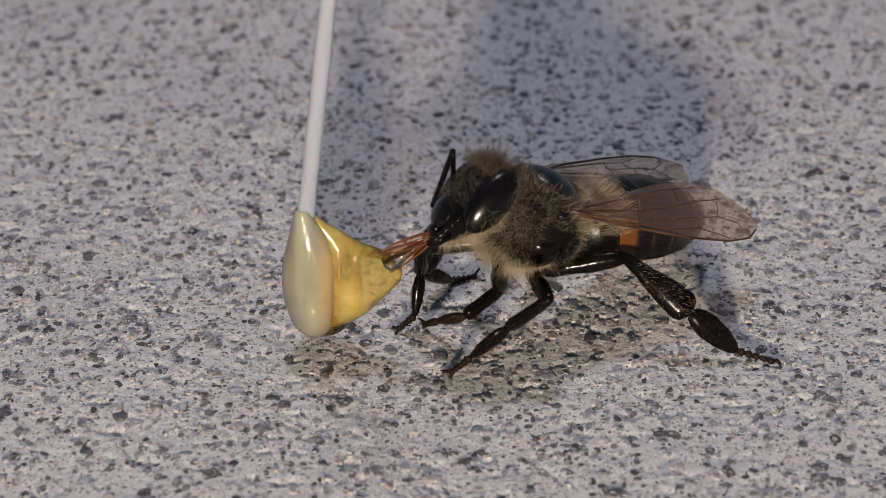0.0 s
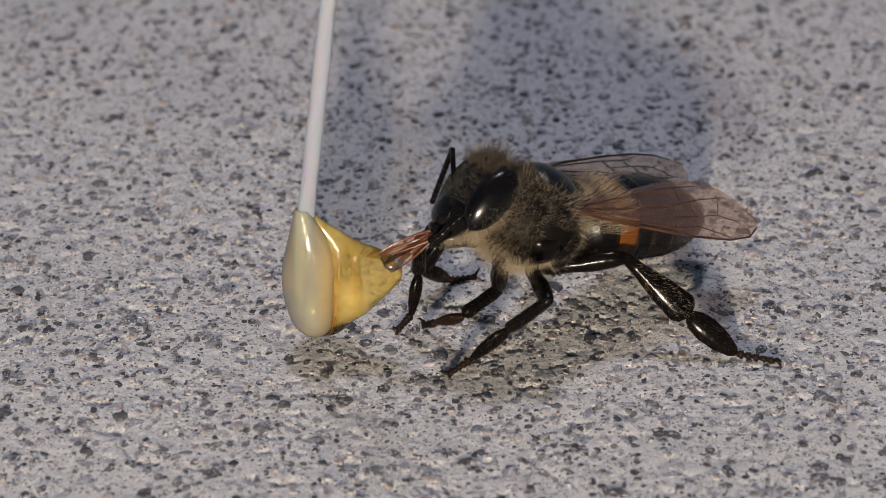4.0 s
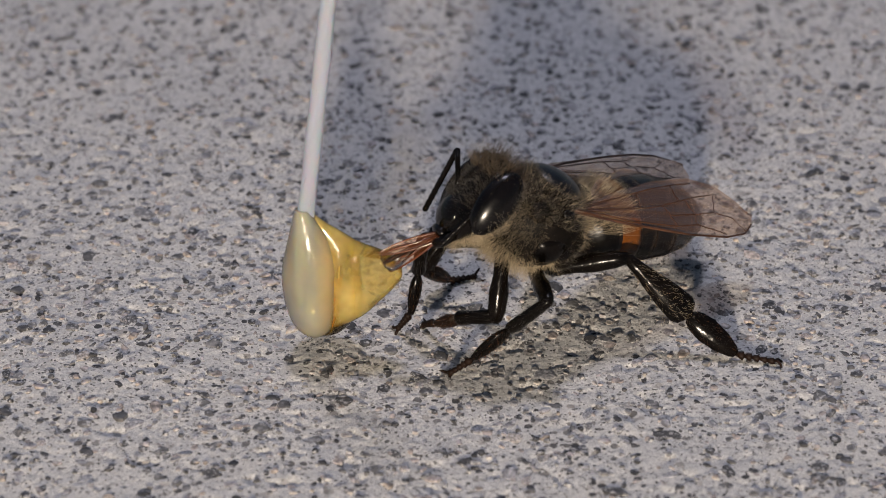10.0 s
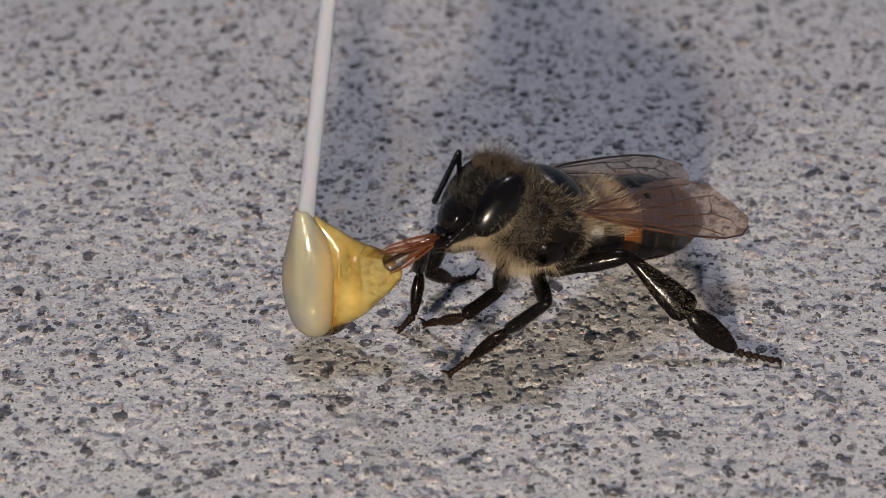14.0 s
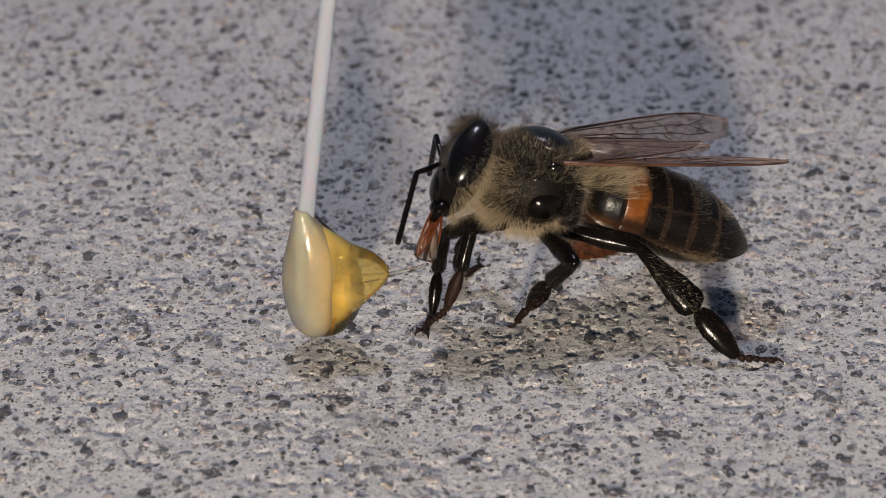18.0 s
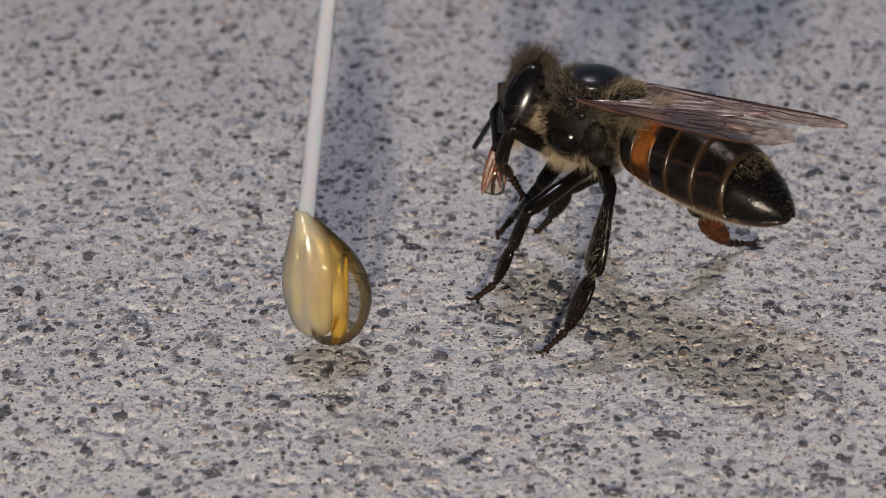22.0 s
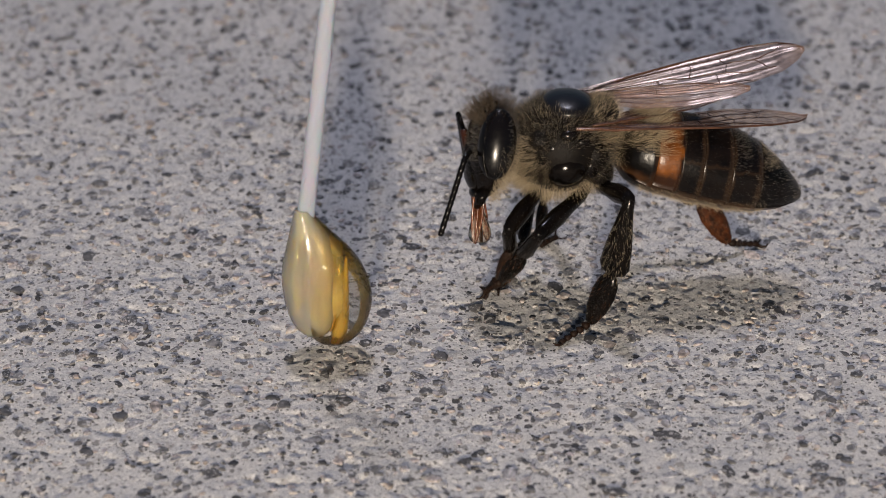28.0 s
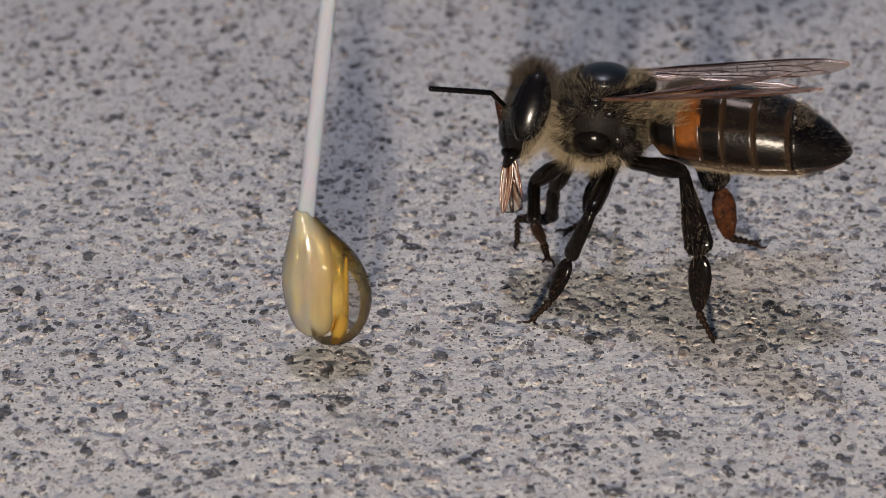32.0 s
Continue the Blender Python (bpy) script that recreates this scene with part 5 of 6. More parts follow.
FRONT_RIGHT = [
    (0, -0.78, -5.91, 3.5, -0.76, -5.17, 2.07, -0.96, -5.81, 0.73, -1.54, -5.63, 0.06),
    (6, -0.77, -5.85, 3.85, -0.85, -5.61, 2.27, -1.11, -5.87, 0.82, -1.54, -5.63, 0.06),
    (9, -0.71, -5.91, 3.84, -0.85, -5.62, 2.27, -1.11, -5.88, 0.82, -1.54, -5.63, 0.06),
    (13, -0.65, -6.15, 3.8, -0.85, -5.69, 2.28, -1.12, -5.88, 0.82, -1.54, -5.63, 0.06),
    (14.5, -0.61, -5.96, 3.48, -0.76, -5.19, 2.09, -0.96, -5.81, 0.73, -1.54, -5.63, 0.06),
    (16.5, -0.43, -4.52, 2.75, -0.78, -5.5, 1.53, -1.03, -5.03, 0.13, -1.41, -5.83, 0.06),
    (17, -0.47, -4.5, 2.73, -0.82, -5.5, 1.54, -1.07, -4.99, 0.15, -1.4, -5.82, 0.06),
    (17.5, -0.34, -4.23, 2.71, -0.58, -5.5, 1.78, -0.93, -5.16, 0.36, -1.35, -5.9, 0.06),
    (18, 0.03, -4.39, 3.08, -0.18, -4.2, 1.5, -0.37, -4.86, 0.17, -0.66, -5.71, 0.06),
    (18.5, 0.54, -4.04, 3.03, -0.17, -4.27, 1.61, -0.39, -4.87, 0.25, -0.66, -5.7, 0.06),
    (19, 1.66, -1.34, 3.11, 0.82, -1, 1.79, 0.32, -0.83, 0.38, -0.42, -1.3, 0.54),
    (19.5, 1.93, -1.24, 3.47, 1.1, -0.68, 2.23, 0.69, -0.35, 0.82, -0.18, -0.38, 0.58),
    (20, 2.49, -2.3, 2.81, 1.53, -2.6, 1.56, 1.96, -1.46, 0.69, 1.33, -1.71, 0.09),
    (20.5, 2.79, -1.04, 2.97, 2.03, -1, 1.56, 2.59, -0.22, 0.42, 1.75, -0.18, 0.1),
    (21, 3.12, -0.53, 2.99, 2.44, -0.59, 1.54, 2.55, 0.7, 0.79, 2.08, 1.02, 0.1),
    (22, 3.41, -1.1, 3.19, 2.84, -0.49, 1.83, 2.53, 0.68, 0.95, 2.07, 0.86, 0.2),
    (23, 4.27, -0.58, 3.24, 3.55, -0.17, 1.87, 3.7, 0.96, 0.9, 3.32, 1.46, 0.25),
    (24, 4.04, -0.43, 3.31, 3.56, -0.08, 1.82, 3.49, 0.92, 0.71, 3.32, 1.61, 0.16),
    (25, 3.51, -0.77, 3.37, 2.34, -0.4, 2.35, 2.75, 0.64, 1.34, 2.18, 1.31, 1.16),
    (27.5, 2.2, 0.28, 3.39, 1.31, 0.95, 2.24, 0.81, 1.46, 0.93, 0.22, 1.78, 0.33),
    (28, 3.11, -1.03, 2.66, 2.81, -2.14, 1.54, 2.38, -2.13, 0.1, 1.89, -2.88, 0.06),
    (28.5, 3.02, -2.1, 3.16, 2.74, -2.33, 1.6, 2.42, -2.12, 0.15, 1.91, -2.85, 0.06),
    (28.7, 3.03, -2.05, 3.15, 2.74, -2.27, 1.59, 2.38, -2.09, 0.15, 1.91, -2.85, 0.06),
    (29, 2.64, -2.77, 2.69, 2.79, -3.11, 1.14, 2.63, -2.03, 0.1, 1.87, -2.49, 0.06),
    (30, 3.01, -2.42, 3.44, 4.27, -2.26, 2.47, 3.01, -2.08, 1.67, 3.9, -1.94, 1.6),
    (30.5, 3.21, -0.92, 3.6, 3.65, -0.86, 2.06, 2.47, -0.48, 1.21, 3.21, -0.42, 0.7),
    (31, 3.77, -0.8, 3.27, 3.74, -0.84, 1.67, 2.9, -0.25, 0.58, 3.26, -0.93, 0.1),
    (32, 3.93, -0.54, 2.77, 3.87, -0.07, 1.24, 2.71, 0.79, 0.84, 2.68, 0.28, 0.1),
]
MIDDLE_LEFT = [
    (0, 3.46, -9.12, 3.33, 2.17, -8.61, 1.95, 0.95, -8.64, 0.82, 0.25, -8.51, 0.1),
    (6, 3.48, -8.98, 3.2, 2.19, -8.53, 1.82, 0.96, -8.62, 0.71, 0.21, -8.5, 0.06),
    (9, 3.48, -9, 3.21, 2.19, -8.54, 1.82, 0.97, -8.62, 0.71, 0.21, -8.5, 0.06),
    (13, 3.39, -9.26, 3.25, 2.14, -8.7, 1.86, 0.95, -8.65, 0.72, 0.21, -8.5, 0.06),
    (14.5, 3.43, -9.23, 3.37, 2.16, -8.68, 1.98, 0.95, -8.66, 0.84, 0.26, -8.51, 0.11),
    (16.5, 4.82, -6.22, 5.13, 3.31, -7.22, 4.4, 2.88, -5.89, 3.52, 2.67, -6.69, 4.09),
    (17, 4.81, -6.22, 5.23, 3.32, -7.14, 4.37, 2.88, -5.88, 3.41, 2.57, -6.74, 3.8),
    (17.5, 4.33, -7.6, 4.4, 3.47, -6.79, 2.77, 2.82, -6.24, 1.29, 2.47, -5.84, 0.37),
    (18, 4.32, -8.19, 4.21, 3.53, -7.05, 2.73, 2.85, -6.36, 1.29, 2.51, -5.78, 0.44),
    (18.5, 4.42, -7.66, 4.16, 3.62, -6.63, 2.66, 2.9, -6.13, 1.18, 2.56, -5.66, 0.31),
    (19, 4.16, -6.48, 4.45, 3.57, -5.92, 2.65, 2.98, -5.75, 1.08, 2.61, -5.39, 0.2),
    (19.5, 3.84, -6.74, 4.54, 3.49, -6, 2.73, 2.97, -5.74, 1.14, 2.55, -5.41, 0.26),
    (20, 3, -6.34, 4.63, 2.96, -5.81, 2.74, 2.65, -5.78, 1.08, 2.39, -5.38, 0.18),
    (20.5, 1.93, -4.92, 4.23, 1.95, -4.04, 2.48, 1.51, -3.87, 0.88, 0.96, -3.47, 0.13),
    (21, 2.7, -4.83, 4.26, 2.27, -4.14, 2.47, 1.67, -4, 0.92, 1.15, -3.66, 0.13),
    (22, 2.86, -4.79, 4.21, 2.38, -4.09, 2.44, 1.8, -3.95, 0.88, 1.17, -3.66, 0.13),
    (23, 3.54, -2.25, 3.44, 2.49, -3.12, 2.04, 1.9, -3.8, 0.66, 1.11, -3.63, 0.06),
    (24, 3.48, -2.19, 3.35, 2.49, -3.36, 2.14, 1.89, -3.84, 0.68, 1.21, -3.44, 0.06),
    (25, 3.38, -2.18, 3.46, 2.55, -3.3, 2.1, 1.9, -3.83, 0.68, 1.21, -3.44, 0.06),
    (27.5, 3.43, -4.77, 3.99, 2.71, -4.01, 2.33, 2.07, -3.75, 0.81, 1.38, -3.46, 0.13),
    (28, 3.24, -5.63, 3.8, 2.74, -4.43, 2.3, 2.01, -3.86, 0.9, 1.43, -3.35, 0.2),
    (28.5, 4.37, -7.17, 4.36, 3.82, -6.17, 2.73, 3.27, -5.76, 1.18, 2.94, -5.33, 0.29),
    (28.7, 4.23, -7.1, 3.99, 3.77, -6.01, 2.44, 3.22, -5.58, 0.93, 2.86, -5.23, 0.07),
    (29, 4.4, -7.11, 4.21, 3.95, -5.94, 2.66, 3.39, -5.43, 1.14, 3.05, -4.91, 0.29),
    (30, 4.9, -6.72, 4.12, 4.3, -5.68, 2.55, 3.67, -5.43, 1.01, 3.15, -5.03, 0.21),
    (30.5, 4.73, -6.07, 4.37, 4.16, -5.47, 2.58, 3.6, -5.38, 1, 3.12, -5.01, 0.17),
    (31, 4.69, -5.87, 4.36, 4.18, -5.29, 2.55, 3.66, -5.31, 0.95, 3.12, -5, 0.15),
    (32, 5, -5.08, 4.32, 4.31, -4.99, 2.48, 3.7, -5.22, 0.94, 3.1, -5.08, 0.13),
]
MIDDLE_RIGHT = [
    (0, 0.35, -3.17, 2.75, -0.65, -3.53, 1.12, 0.24, -2.53, 0.15, 1.12, -2.07, 0.06),
    (6, 0.39, -2.98, 2.8, -0.67, -3.38, 1.22, 0.21, -2.48, 0.15, 1.12, -2.07, 0.06),
    (9, 0.41, -3.03, 2.79, -0.65, -3.42, 1.21, 0.22, -2.5, 0.15, 1.12, -2.07, 0.06),
    (13, 0.43, -3.31, 2.89, -0.53, -3.59, 1.21, 0.27, -2.58, 0.18, 1.12, -2.07, 0.06),
    (14.5, 0.43, -3.31, 2.89, -0.53, -3.59, 1.21, 0.27, -2.58, 0.18, 1.12, -2.07, 0.06),
    (16.5, 0.25, -1.99, 3.15, -0.51, -2.29, 1.38, 0.4, -1.62, 0.18, 1.33, -1.28, 0.06),
    (17, 0.42, -2.13, 2.75, -0.48, -2.72, 1.12, 0.49, -1.81, 0.15, 1.33, -1.28, 0.06),
    (17.5, 0.47, -2.13, 2.7, -0.44, -2.78, 1.1, 0.48, -1.79, 0.15, 1.33, -1.27, 0.06),
    (18, 1.48, -2.05, 2.9, 0.49, -2.99, 1.51, 0.78, -2.1, 0.15, 1.33, -1.27, 0.06),
    (18.5, 2.11, -1.26, 3.19, 1.31, -1.99, 1.57, 0.42, -1.66, 0.22, 1.33, -1.27, 0.06),
    (19, 4.4, 0.36, 3.27, 3.7, 0.15, 1.46, 3.57, 1.15, 0.15, 2.99, 0.35, 0.06),
    (19.5, 4.93, 0.02, 3.57, 4.38, -0.09, 1.7, 3.94, 0.57, 0.26, 2.99, 0.35, 0.06),
    (20, 6.13, -0.56, 3.27, 5.58, -0.22, 1.43, 4.5, 0.39, 0.34, 3.61, 0.76, 0.06),
    (20.5, 6.21, -0.48, 3.27, 5.62, -0.12, 1.45, 4.51, 0.44, 0.37, 3.61, 0.76, 0.06),
    (21, 6.15, 0.4, 3.12, 4.37, 0.24, 2.34, 3.85, 0.78, 0.87, 3.42, 1.17, 0.06),
    (22, 6.16, 0.2, 3.24, 4.45, 0.28, 2.32, 3.91, 0.81, 0.85, 3.42, 1.17, 0.06),
    (23, 6.22, -0.21, 3.07, 4.51, 0.27, 2.28, 3.95, 0.81, 0.83, 3.42, 1.17, 0.06),
    (24, 6.14, -0.25, 3.12, 4.44, 0.24, 2.3, 3.91, 0.78, 0.84, 3.42, 1.17, 0.06),
    (25, 6.08, -0.28, 3.12, 4.37, 0.32, 2.41, 3.91, 0.76, 0.88, 3.52, 1.17, 0.06),
    (27.5, 4.98, 1.59, 3.21, 4.5, 2.23, 1.44, 3.95, 0.78, 0.88, 3.52, 1.17, 0.06),
    (28, 4.07, 0.58, 3.31, 3.63, 1, 1.45, 3.48, -0, 0.15, 4.12, 0.76, 0.06),
    (28.5, 3.92, -0.55, 3.74, 3.56, -0.48, 1.82, 3.73, -0.15, 0.22, 4.12, 0.76, 0.06),
    (28.7, 3.99, -0.55, 3.66, 3.68, -0.61, 1.73, 3.68, -0.13, 0.16, 4.12, 0.76, 0.06),
    (29, 4.1, -0.54, 3.57, 3.81, -0.78, 1.66, 3.67, -0.13, 0.15, 4.12, 0.76, 0.06),
    (30, 4.7, -0.47, 3.5, 4.33, -1.04, 1.67, 3.9, 0.01, 0.48, 4.63, 0.55, 0.06),
    (30.5, 5.53, 0.02, 2.93, 4.45, -0.39, 1.36, 4.84, 1.13, 0.85, 4.63, 0.55, 0.06),
    (31, 5.77, -0.19, 2.75, 4.47, -0.29, 1.3, 5.54, 0.65, 0.46, 4.63, 0.55, 0.06),
    (32, 6.29, 1.55, 3.67, 5.45, 1.63, 1.92, 5.29, 1.66, 0.28, 4.45, 1.17, 0.06),
]
HIND_LEFT = [
    (0, 6.14, -6.07, 3.19, 8.36, -7.15, 1.66, 9.94, -7.41, 0.3, 11.18, -7.71, 0.06),
    (6, 6.17, -6.07, 3.15, 8.31, -6.86, 1.36, 9.94, -7.41, 0.15, 11.2, -7.71, 0.06),
    (9, 6.2, -6.12, 3.2, 8.31, -6.83, 1.35, 9.94, -7.41, 0.15, 11.2, -7.71, 0.06),
    (13, 6.24, -6.37, 3.35, 8.32, -6.98, 1.42, 9.94, -7.42, 0.15, 11.2, -7.71, 0.06),
    (14.5, 6.22, -6.38, 3.43, 8.38, -7.28, 1.7, 9.94, -7.42, 0.3, 11.18, -7.71, 0.06),
    (16.5, 5.89, -5.62, 2.78, 8.26, -6.64, 1.42, 9.93, -7.35, 0.35, 11.17, -7.63, 0.07),
    (17, 5.96, -5.76, 2.88, 8.26, -6.84, 1.46, 9.94, -7.37, 0.32, 11.19, -7.64, 0.06),
    (17.5, 5.94, -5.82, 2.86, 8.26, -6.88, 1.46, 9.95, -7.43, 0.34, 11.2, -7.64, 0.06),
    (18, 6.59, -5.92, 3.49, 8.58, -7.11, 1.73, 9.93, -7.82, 0.29, 11.2, -7.64, 0.06),
    (18.5, 6.92, -5.46, 3.59, 8.84, -6.76, 1.82, 9.98, -7.31, 0.15, 11.21, -7.71, 0.06),
    (19, 7.2, -4.84, 3.35, 8.85, -6.38, 1.52, 9.95, -7.72, 0.32, 11.22, -7.71, 0.06),
    (19.5, 7.09, -5.31, 3.66, 8.88, -6.75, 1.87, 9.94, -8, 0.55, 11.11, -7.71, 0.06),
    (20, 5.36, -6.45, 6.42, 5.68, -6.1, 3.54, 5.64, -5.84, 1.44, 5.67, -5.54, 0.16),
    (20.5, 4.99, -6.59, 5.98, 4.92, -7.15, 3.11, 4.22, -7.41, 1.13, 3.51, -7.01, 0.11),
    (21, 5.27, -5.93, 5.77, 5.06, -6.93, 3.03, 4.25, -7.31, 1.12, 3.51, -7, 0.09),
    (22, 5.59, -6.16, 5.74, 5, -7.04, 3.02, 4.17, -7.44, 1.12, 3.5, -7, 0.09),
    (23, 5.46, -6.39, 5.86, 4.92, -7.17, 3.1, 4.15, -7.32, 1.13, 3.51, -6.83, 0.1),
    (24, 5.6, -6.5, 5.82, 5.09, -7.17, 3.03, 4.32, -7.45, 1.08, 3.6, -7, 0.09),
    (25, 5.23, -6.4, 5.97, 5.03, -7.03, 3.13, 4.32, -7.24, 1.14, 3.62, -6.83, 0.11),
    (27.5, 6.12, -5.03, 4.99, 5.75, -5.56, 2.16, 4.87, -5.76, 0.25, 3.95, -6.65, 0.05),
    (28, 6.26, -5.76, 5.27, 5.75, -5.92, 2.4, 5.03, -5.82, 0.43, 4.01, -6.49, 0.03),
    (28.5, 6.5, -6.7, 5.8, 6.13, -6.86, 2.91, 5.01, -6.86, 1.11, 4.4, -6.29, 0.11),
    (28.7, 7.44, -5.76, 6.18, 8.79, -4.5, 3.95, 9.53, -3.5, 2.26, 10.03, -2.57, 1.5),
    (29, 7.49, -5.96, 5.93, 8.66, -6.46, 3.33, 8.86, -6.53, 1.24, 9.36, -6.81, 0.07),
    (30, 8.2, -5.8, 6.08, 8.85, -6.68, 3.4, 8.93, -6.63, 1.3, 9.28, -6.63, 0.05),
    (30.5, 7.93, -5.57, 5.94, 8.67, -6.65, 3.36, 8.83, -6.78, 1.27, 9.28, -6.7, 0.06),
    (31, 7.87, -5.67, 6, 8.68, -6.2, 3.26, 8.67, -6.6, 1.2, 9.21, -6.26, 0.07),
    (32, 8.13, -4.55, 5.66, 8.7, -6.17, 3.33, 8.68, -6.33, 1.23, 9.22, -6.19, 0.06),
]
HIND_RIGHT = [
    (0, 2.99, -2.26, 2.31, 4.23, -0.63, 0.25, 6.21, 0.07, 0.15, 7.48, 0.35, 0.06),
    (6, 2.99, -2.08, 2.37, 4.2, -0.52, 0.25, 6.2, 0.11, 0.15, 7.48, 0.35, 0.06),
    (9, 3, -2.1, 2.36, 4.2, -0.52, 0.24, 6.2, 0.11, 0.15, 7.48, 0.35, 0.06),
    (13, 3.07, -2.35, 2.38, 4.25, -0.68, 0.32, 6.21, 0.05, 0.15, 7.48, 0.34, 0.06),
    (14.5, 3.07, -2.35, 2.38, 4.25, -0.68, 0.32, 6.21, 0.05, 0.15, 7.48, 0.34, 0.06),
    (16.5, 2.93, -1.11, 2.99, 4.16, 0.09, 0.66, 6.18, 0.36, 0.15, 7.48, 0.35, 0.06),
    (17, 3.05, -1.35, 2.66, 4.16, -0.37, 0.17, 6.21, 0.1, 0.15, 7.48, 0.35, 0.06),
    (17.5, 3.07, -1.36, 2.71, 4.16, -0.35, 0.22, 6.2, 0.12, 0.15, 7.48, 0.35, 0.06),
    (18, 4.03, -1.52, 3.31, 4.34, -0.82, 0.51, 6.33, -0.25, 0.15, 7.48, 0.35, 0.06),
    (18.5, 4.66, -0.86, 3.85, 4.62, -0.26, 1.01, 6.25, 0.74, 0.15, 7.48, 0.35, 0.06),
    (19, 6.82, -0.31, 4.19, 7.56, 0.36, 1.46, 9.55, 0.46, 0.81, 8.53, 0.76, 0.06),
    (19.5, 7.21, -0.94, 4.7, 8.1, -0.41, 1.99, 9.49, -0.03, 0.46, 8.54, 0.76, 0.06),
    (20, 7.88, -1.8, 4.45, 9.24, -1.03, 2.01, 10.02, -0.08, 0.31, 11.25, 0.26, 0.06),
    (20.5, 8, -1.79, 4.57, 9.22, -1.22, 2, 10.09, -0.21, 0.38, 11.26, 0.26, 0.06),
    (21, 8.49, -1.04, 4.82, 9.24, -1.2, 2.02, 10.09, -0.2, 0.37, 11.26, 0.26, 0.06),
    (22, 8.79, -1.39, 4.91, 9.24, -1.3, 2.05, 10.16, -0.32, 0.43, 11.26, 0.26, 0.06),
    (23, 9.4, -2.03, 4.9, 9.28, -1.4, 2.07, 10.23, -0.41, 0.48, 11.26, 0.26, 0.06),
    (24, 9.02, -1.93, 4.9, 9.25, -1.35, 2.07, 10.2, -0.37, 0.47, 11.26, 0.26, 0.06),
    (25, 9.01, -1.92, 4.84, 9.15, -0.87, 2.14, 10.2, -0.16, 0.47, 11.36, 0.26, 0.06),
    (27.5, 7.6, 0.75, 4.43, 9.38, -0.17, 2.34, 10.36, -0.43, 0.5, 11.36, 0.27, 0.06),
    (28, 6.94, 0.09, 4.05, 9.18, -0.2, 2.24, 10.27, -0.32, 0.44, 11.36, 0.26, 0.06),
    (28.5, 6.96, -1.05, 4.06, 9.13, -0.32, 2.28, 10.24, -0.24, 0.5, 11.36, 0.26, 0.06),
    (28.7, 6.97, -0.96, 4.01, 9.13, -0.19, 2.23, 10.2, -0.2, 0.43, 11.36, 0.26, 0.06),
    (29, 7.1, -0.94, 3.91, 9.47, -0.27, 2.39, 10.27, -0.32, 0.45, 11.36, 0.26, 0.06),
    (30, 7.48, -0.41, 4.43, 9.65, -0.5, 2.51, 10.36, -0.41, 0.54, 11.36, 0.26, 0.06),
    (30.5, 8.27, -0.15, 4.95, 9.84, -0.73, 2.57, 10.42, -0.47, 0.57, 11.36, 0.26, 0.06),
    (31, 8.7, -0.32, 5.22, 9.85, -0.75, 2.6, 10.46, -0.5, 0.6, 11.36, 0.26, 0.06),
    (32, 8.57, 0.78, 5, 9.86, -0.32, 2.65, 10.3, -0.26, 0.6, 11.36, 0.27, 0.06),
]


def rotation(yaw, pitch, roll=0.0):
    return turn(0, 0, yaw) @ turn(0, -pitch, 0) @ turn(roll, 0, 0)


def at(rows, t):
    ts = [r[0] for r in rows]
    return [float(np.interp(t, ts, [r[k] for r in rows])) for k in range(1, len(rows[0]))]


def metres(m):
    m = m.copy()
    m.translation = m.translation * MM
    return m


def aimed(a, b, up):
    """The pose of a piece that runs from a towards b, its broad side along up."""
    x = (b - a).normalized()
    y = up.cross(x).normalized()
    z = x.cross(y)
    m = Matrix((x, y, z)).transposed().to_4x4()
    m.translation = a
    return m


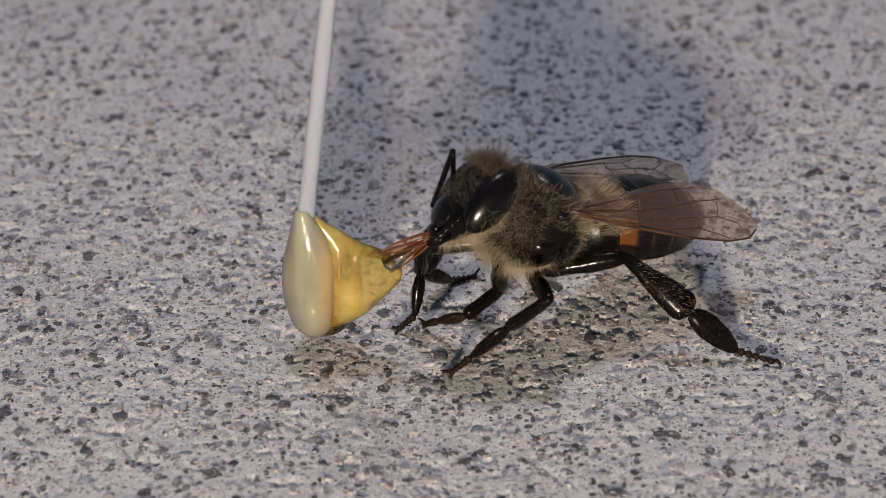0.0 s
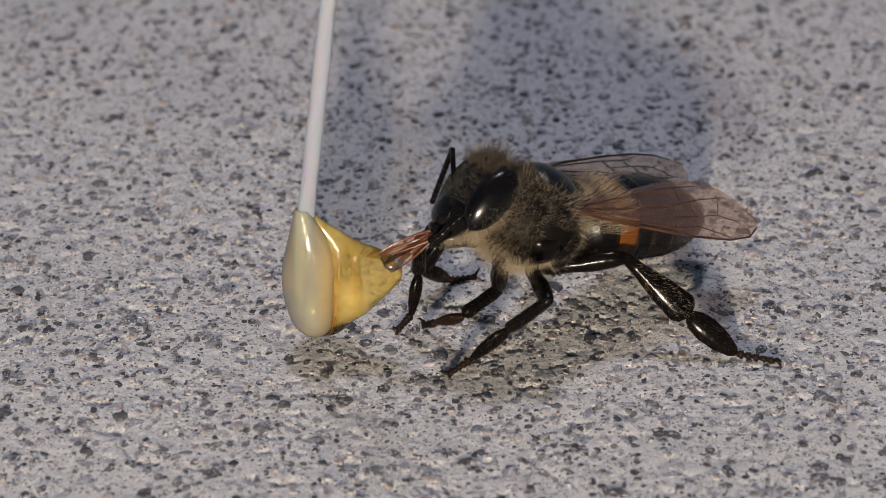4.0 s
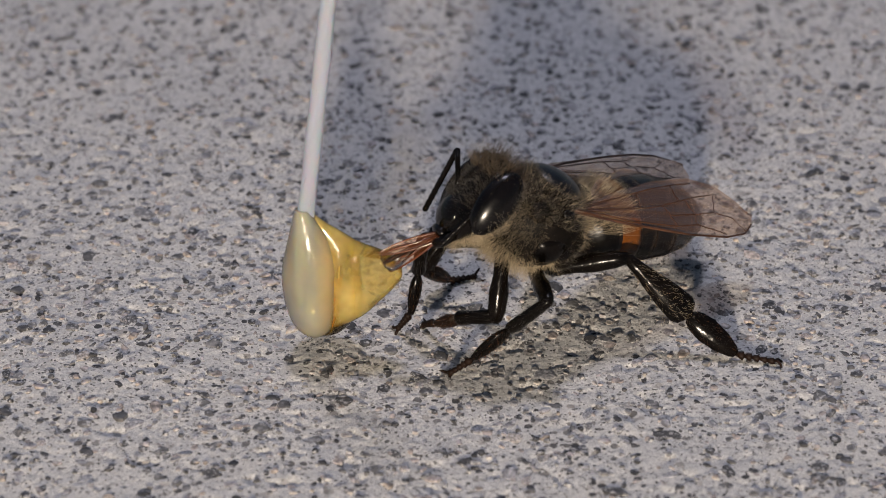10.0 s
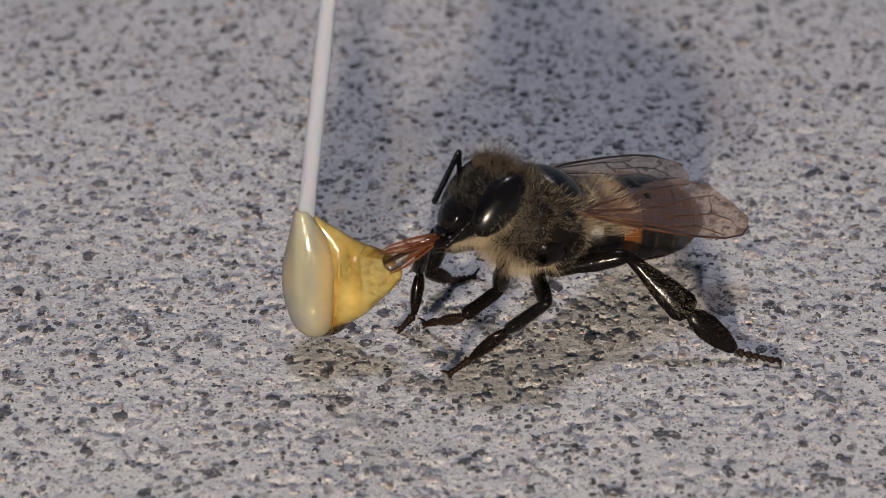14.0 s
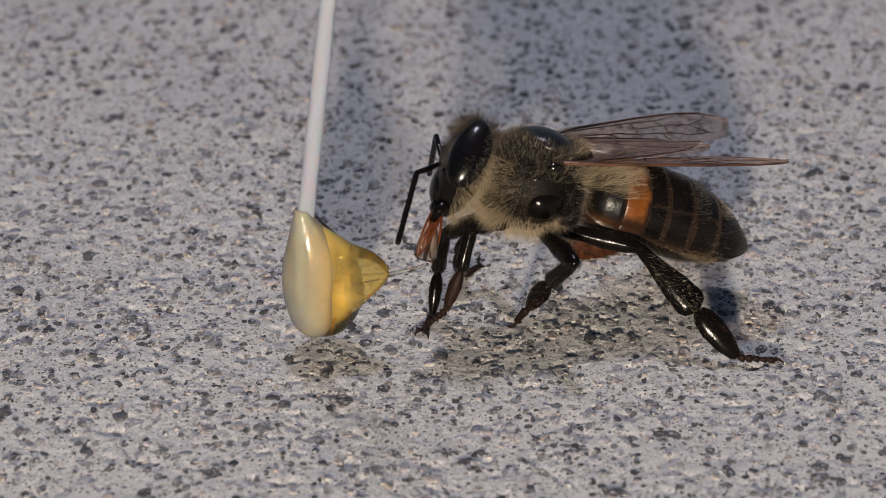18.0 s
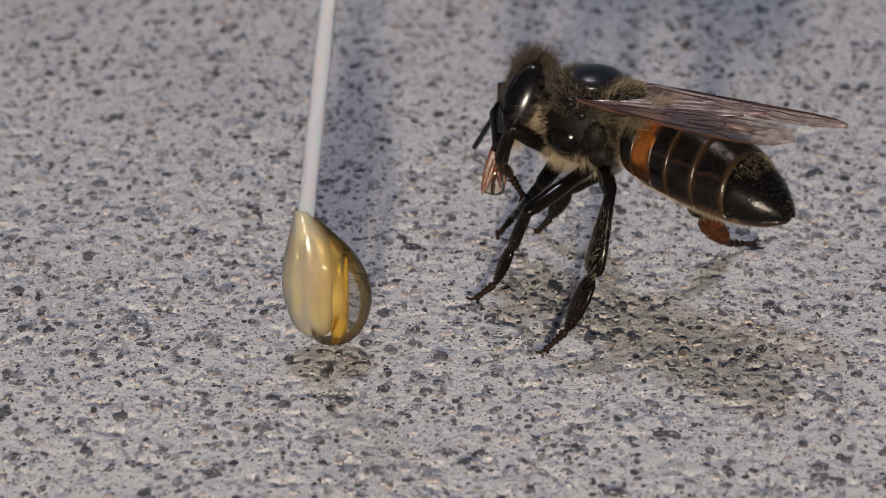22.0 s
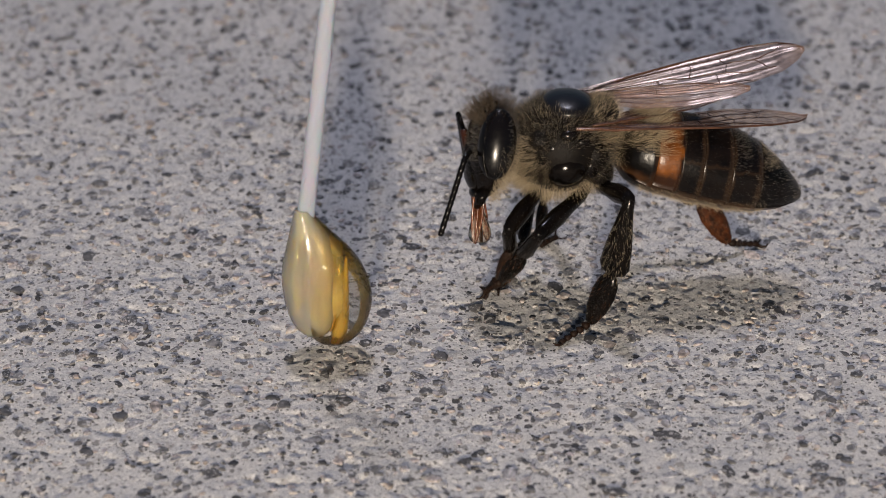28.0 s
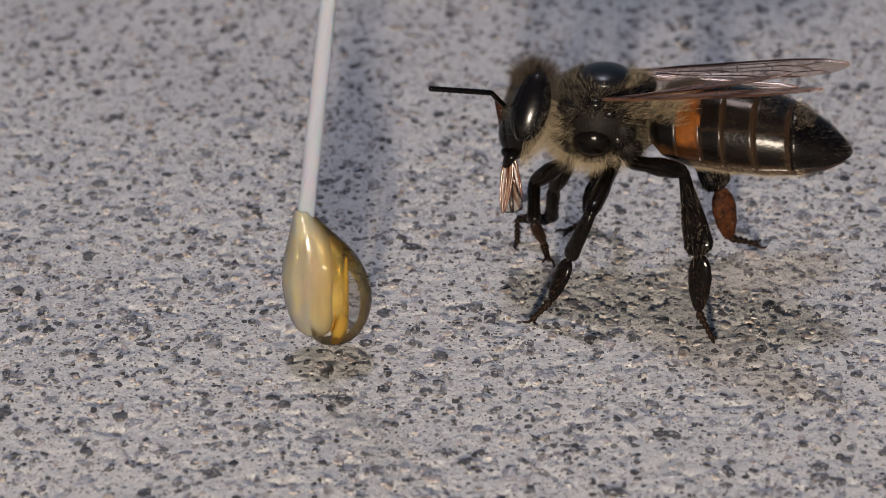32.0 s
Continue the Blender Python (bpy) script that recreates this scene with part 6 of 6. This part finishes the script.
def motions():
    times = [r[0] for r in BODY]
    if times[-1] < 32.0:
        times.append(32.0)
    root = {}
    for t in times:
        x, y, z, yaw, pitch, roll = at(BODY, t)
        root[t] = Matrix.Translation((x, y, z)) @ rotation(180 + yaw, pitch, roll)
    walk(bee, [(t, metres(root[t])) for t in times])
    walk(head, [(t, metres(Matrix.Translation(NECK) @ rotation(*at(HEAD, t)))) for t in times])
    walk(abdomen, [(t, metres(Matrix.Translation(WAIST) @ rotation(at(TAIL, t)[1], at(TAIL, t)[0]))) for t in times])
    for name, s in SIDES.items():
        rows = WING_LEFT if s > 0 else WING_RIGHT
        for kind, back, low in (("forewing", 0.0, 0.0), ("hindwing", 0.55, -0.06)):
            out = []
            for t in times:
                sweep, lift, twist = at(rows, t)
                place = Matrix.Translation((WING_ROOT.x - back, s * WING_ROOT.y, WING_ROOT.z - low))
                drop = 4.0 if kind == "hindwing" else 0.0
                out.append((t, metres(place @ rotation(180 - s * (sweep - drop * 5.0), lift - drop * 0.3) @ turn(s * twist, 0, 0))))
            walk(wings[kind, name], out)
        rows = ANTENNA_LEFT if s > 0 else ANTENNA_RIGHT
        scape, whip = [], []
        for t in sorted({r[0] for r in rows} | {0.0, 32.0}):
            a, b, c, d = at(rows, t)
            m = Matrix.Translation((1.42, s * 0.32, -0.15)) @ rotation(a, b)
            scape.append((t, metres(m)))
            whip.append((t, metres(Matrix.Translation(m @ Vector((1.35, 0, 0))) @ rotation(c, d))))
        walk(mouth["scape", name], scape)
        walk(mouth["flagellum", name], whip)
        for part_name, spread, off in (("galea", 6.0, 0.12), ("edge", 6.0, 0.12), ("palp", 1.0, 0.05), ("stem", 3.0, 0.12)):
            walk(mouth[part_name, name], [(t, metres(Matrix.Translation((1.1, s * off, -1.75)) @ rotation(at(TONGUE, t)[0] + s * spread, at(TONGUE, t)[1] + (-4 - 5 * s if part_name == "palp" else 9 * s)) @ Matrix.Translation((-at(TONGUE, t)[2], 0, 0)))) for t in times])
        for pair in HIPS:
            rows = LEGS[pair, name]
            hip = Vector((HIPS[pair].x, s * HIPS[pair].y, HIPS[pair].z))
            keyed = [[], [], [], []]
            for t in times:
                inv = root[t].inverted()
                v = at(rows, t)
                joints = [hip] + [inv @ Vector(v[3 * k:3 * k + 3]) for k in range(4)]
                side = (joints[1] - joints[0]).cross(joints[3] - joints[1])
                side = side if side.length > 0.3 else Vector((0, s, 0))
                ref = Vector((0.25, s, 0.3))
                side = side if side.dot(ref) > 0 else -side
                for k in range(4):
                    d = (joints[k + 1] - joints[k]).normalized()
                    broad = (side.normalized() * 0.5 + ref.normalized()).cross(d)
                    keyed[k].append((t, metres(aimed(joints[k], joints[k + 1], broad))))
            for k in range(4):
                walk(legs[pair, name][k], keyed[k])
    for part_name in ("film", "tongue"):
        walk(mouth[part_name, ""], [(t, metres(Matrix.Translation((1.1, 0, -1.75)) @ rotation(*at(TONGUE, t)[:2]) @ Matrix.Translation((-at(TONGUE, t)[2], 0, 0)))) for t in times])
    # the drawn-out honey slips back into the drop when the tongue lets go
    walk(neck, [(t, metres(Matrix.Translation((x, 0, z)))) for t, x, z in HONEY_NECK])
    walk(web, [(t, metres(Matrix.Translation((x, 0, z)))) for t, x, z in HONEY_WEB])
    walk(bead, [(t, metres(Matrix.Translation((x, y, z)))) for t, x, y, z in HONEY_BEAD])
    walk(thread, [(t, metres(Matrix.Translation((x, 0, z)) @ turn(0, -a, 0))) for t, x, z, a in HONEY_THREAD])


LEGS = {("front", "left"): FRONT_LEFT, ("front", "right"): FRONT_RIGHT, ("middle", "left"): MIDDLE_LEFT,
        ("middle", "right"): MIDDLE_RIGHT, ("hind", "left"): HIND_LEFT, ("hind", "right"): HIND_RIGHT}
HONEY_NECK = [(0.0, 0.0, 0.0), (15.0, 0.0, 0.0), (16.5, -0.1, 0.0), (17.5, -0.25, 0.0), (18.0, -0.45, 0.0), (18.5, -0.55, -0.08), (19.0, -0.68, -0.4), (19.5, -1.3, -0.3), (20.0, -1.9, 0.0), (32.0, -1.9, 0.0)]
HONEY_WEB = [(0.0, 0.0, 0.0), (15.0, 0.0, 0.0), (16.5, -0.08, 0.0), (17.5, -0.2, 0.0), (18.0, -0.32, 0.0), (18.5, -0.4, 0.0), (19.0, -0.46, 0.0), (19.5, -0.52, 0.0), (20.0, -0.56, 0.0), (32.0, -0.56, 0.0)]
HONEY_BEAD = [(0.0, -0.33, 0.45, 0.1), (15.0, -0.33, 0.45, 0.1), (17.5, -0.3, 0.42, 0.12), (18.5, -0.25, 0.3, 0.14), (19.0, -0.14, 0.2, 0.14), (19.5, -0.06, 0.1, 0.1), (20.5, 0.0, 0.0, 0.0), (32.0, 0.0, 0.0, 0.0)]
HONEY_THREAD = [(0.0, -2.05, 0.0, 0), (17.0, -2.05, 0.0, 0), (17.5, -1.0, 0.0, 4), (18.0, 0.1, 0.0, 4), (18.5, 0.7, -0.05, 7), (19.0, 0.65, -0.45, 2), (19.3, -0.8, -0.45, 2), (19.8, -2.05, -0.2, 0), (32.0, -2.05, -0.2, 0)]
motions()
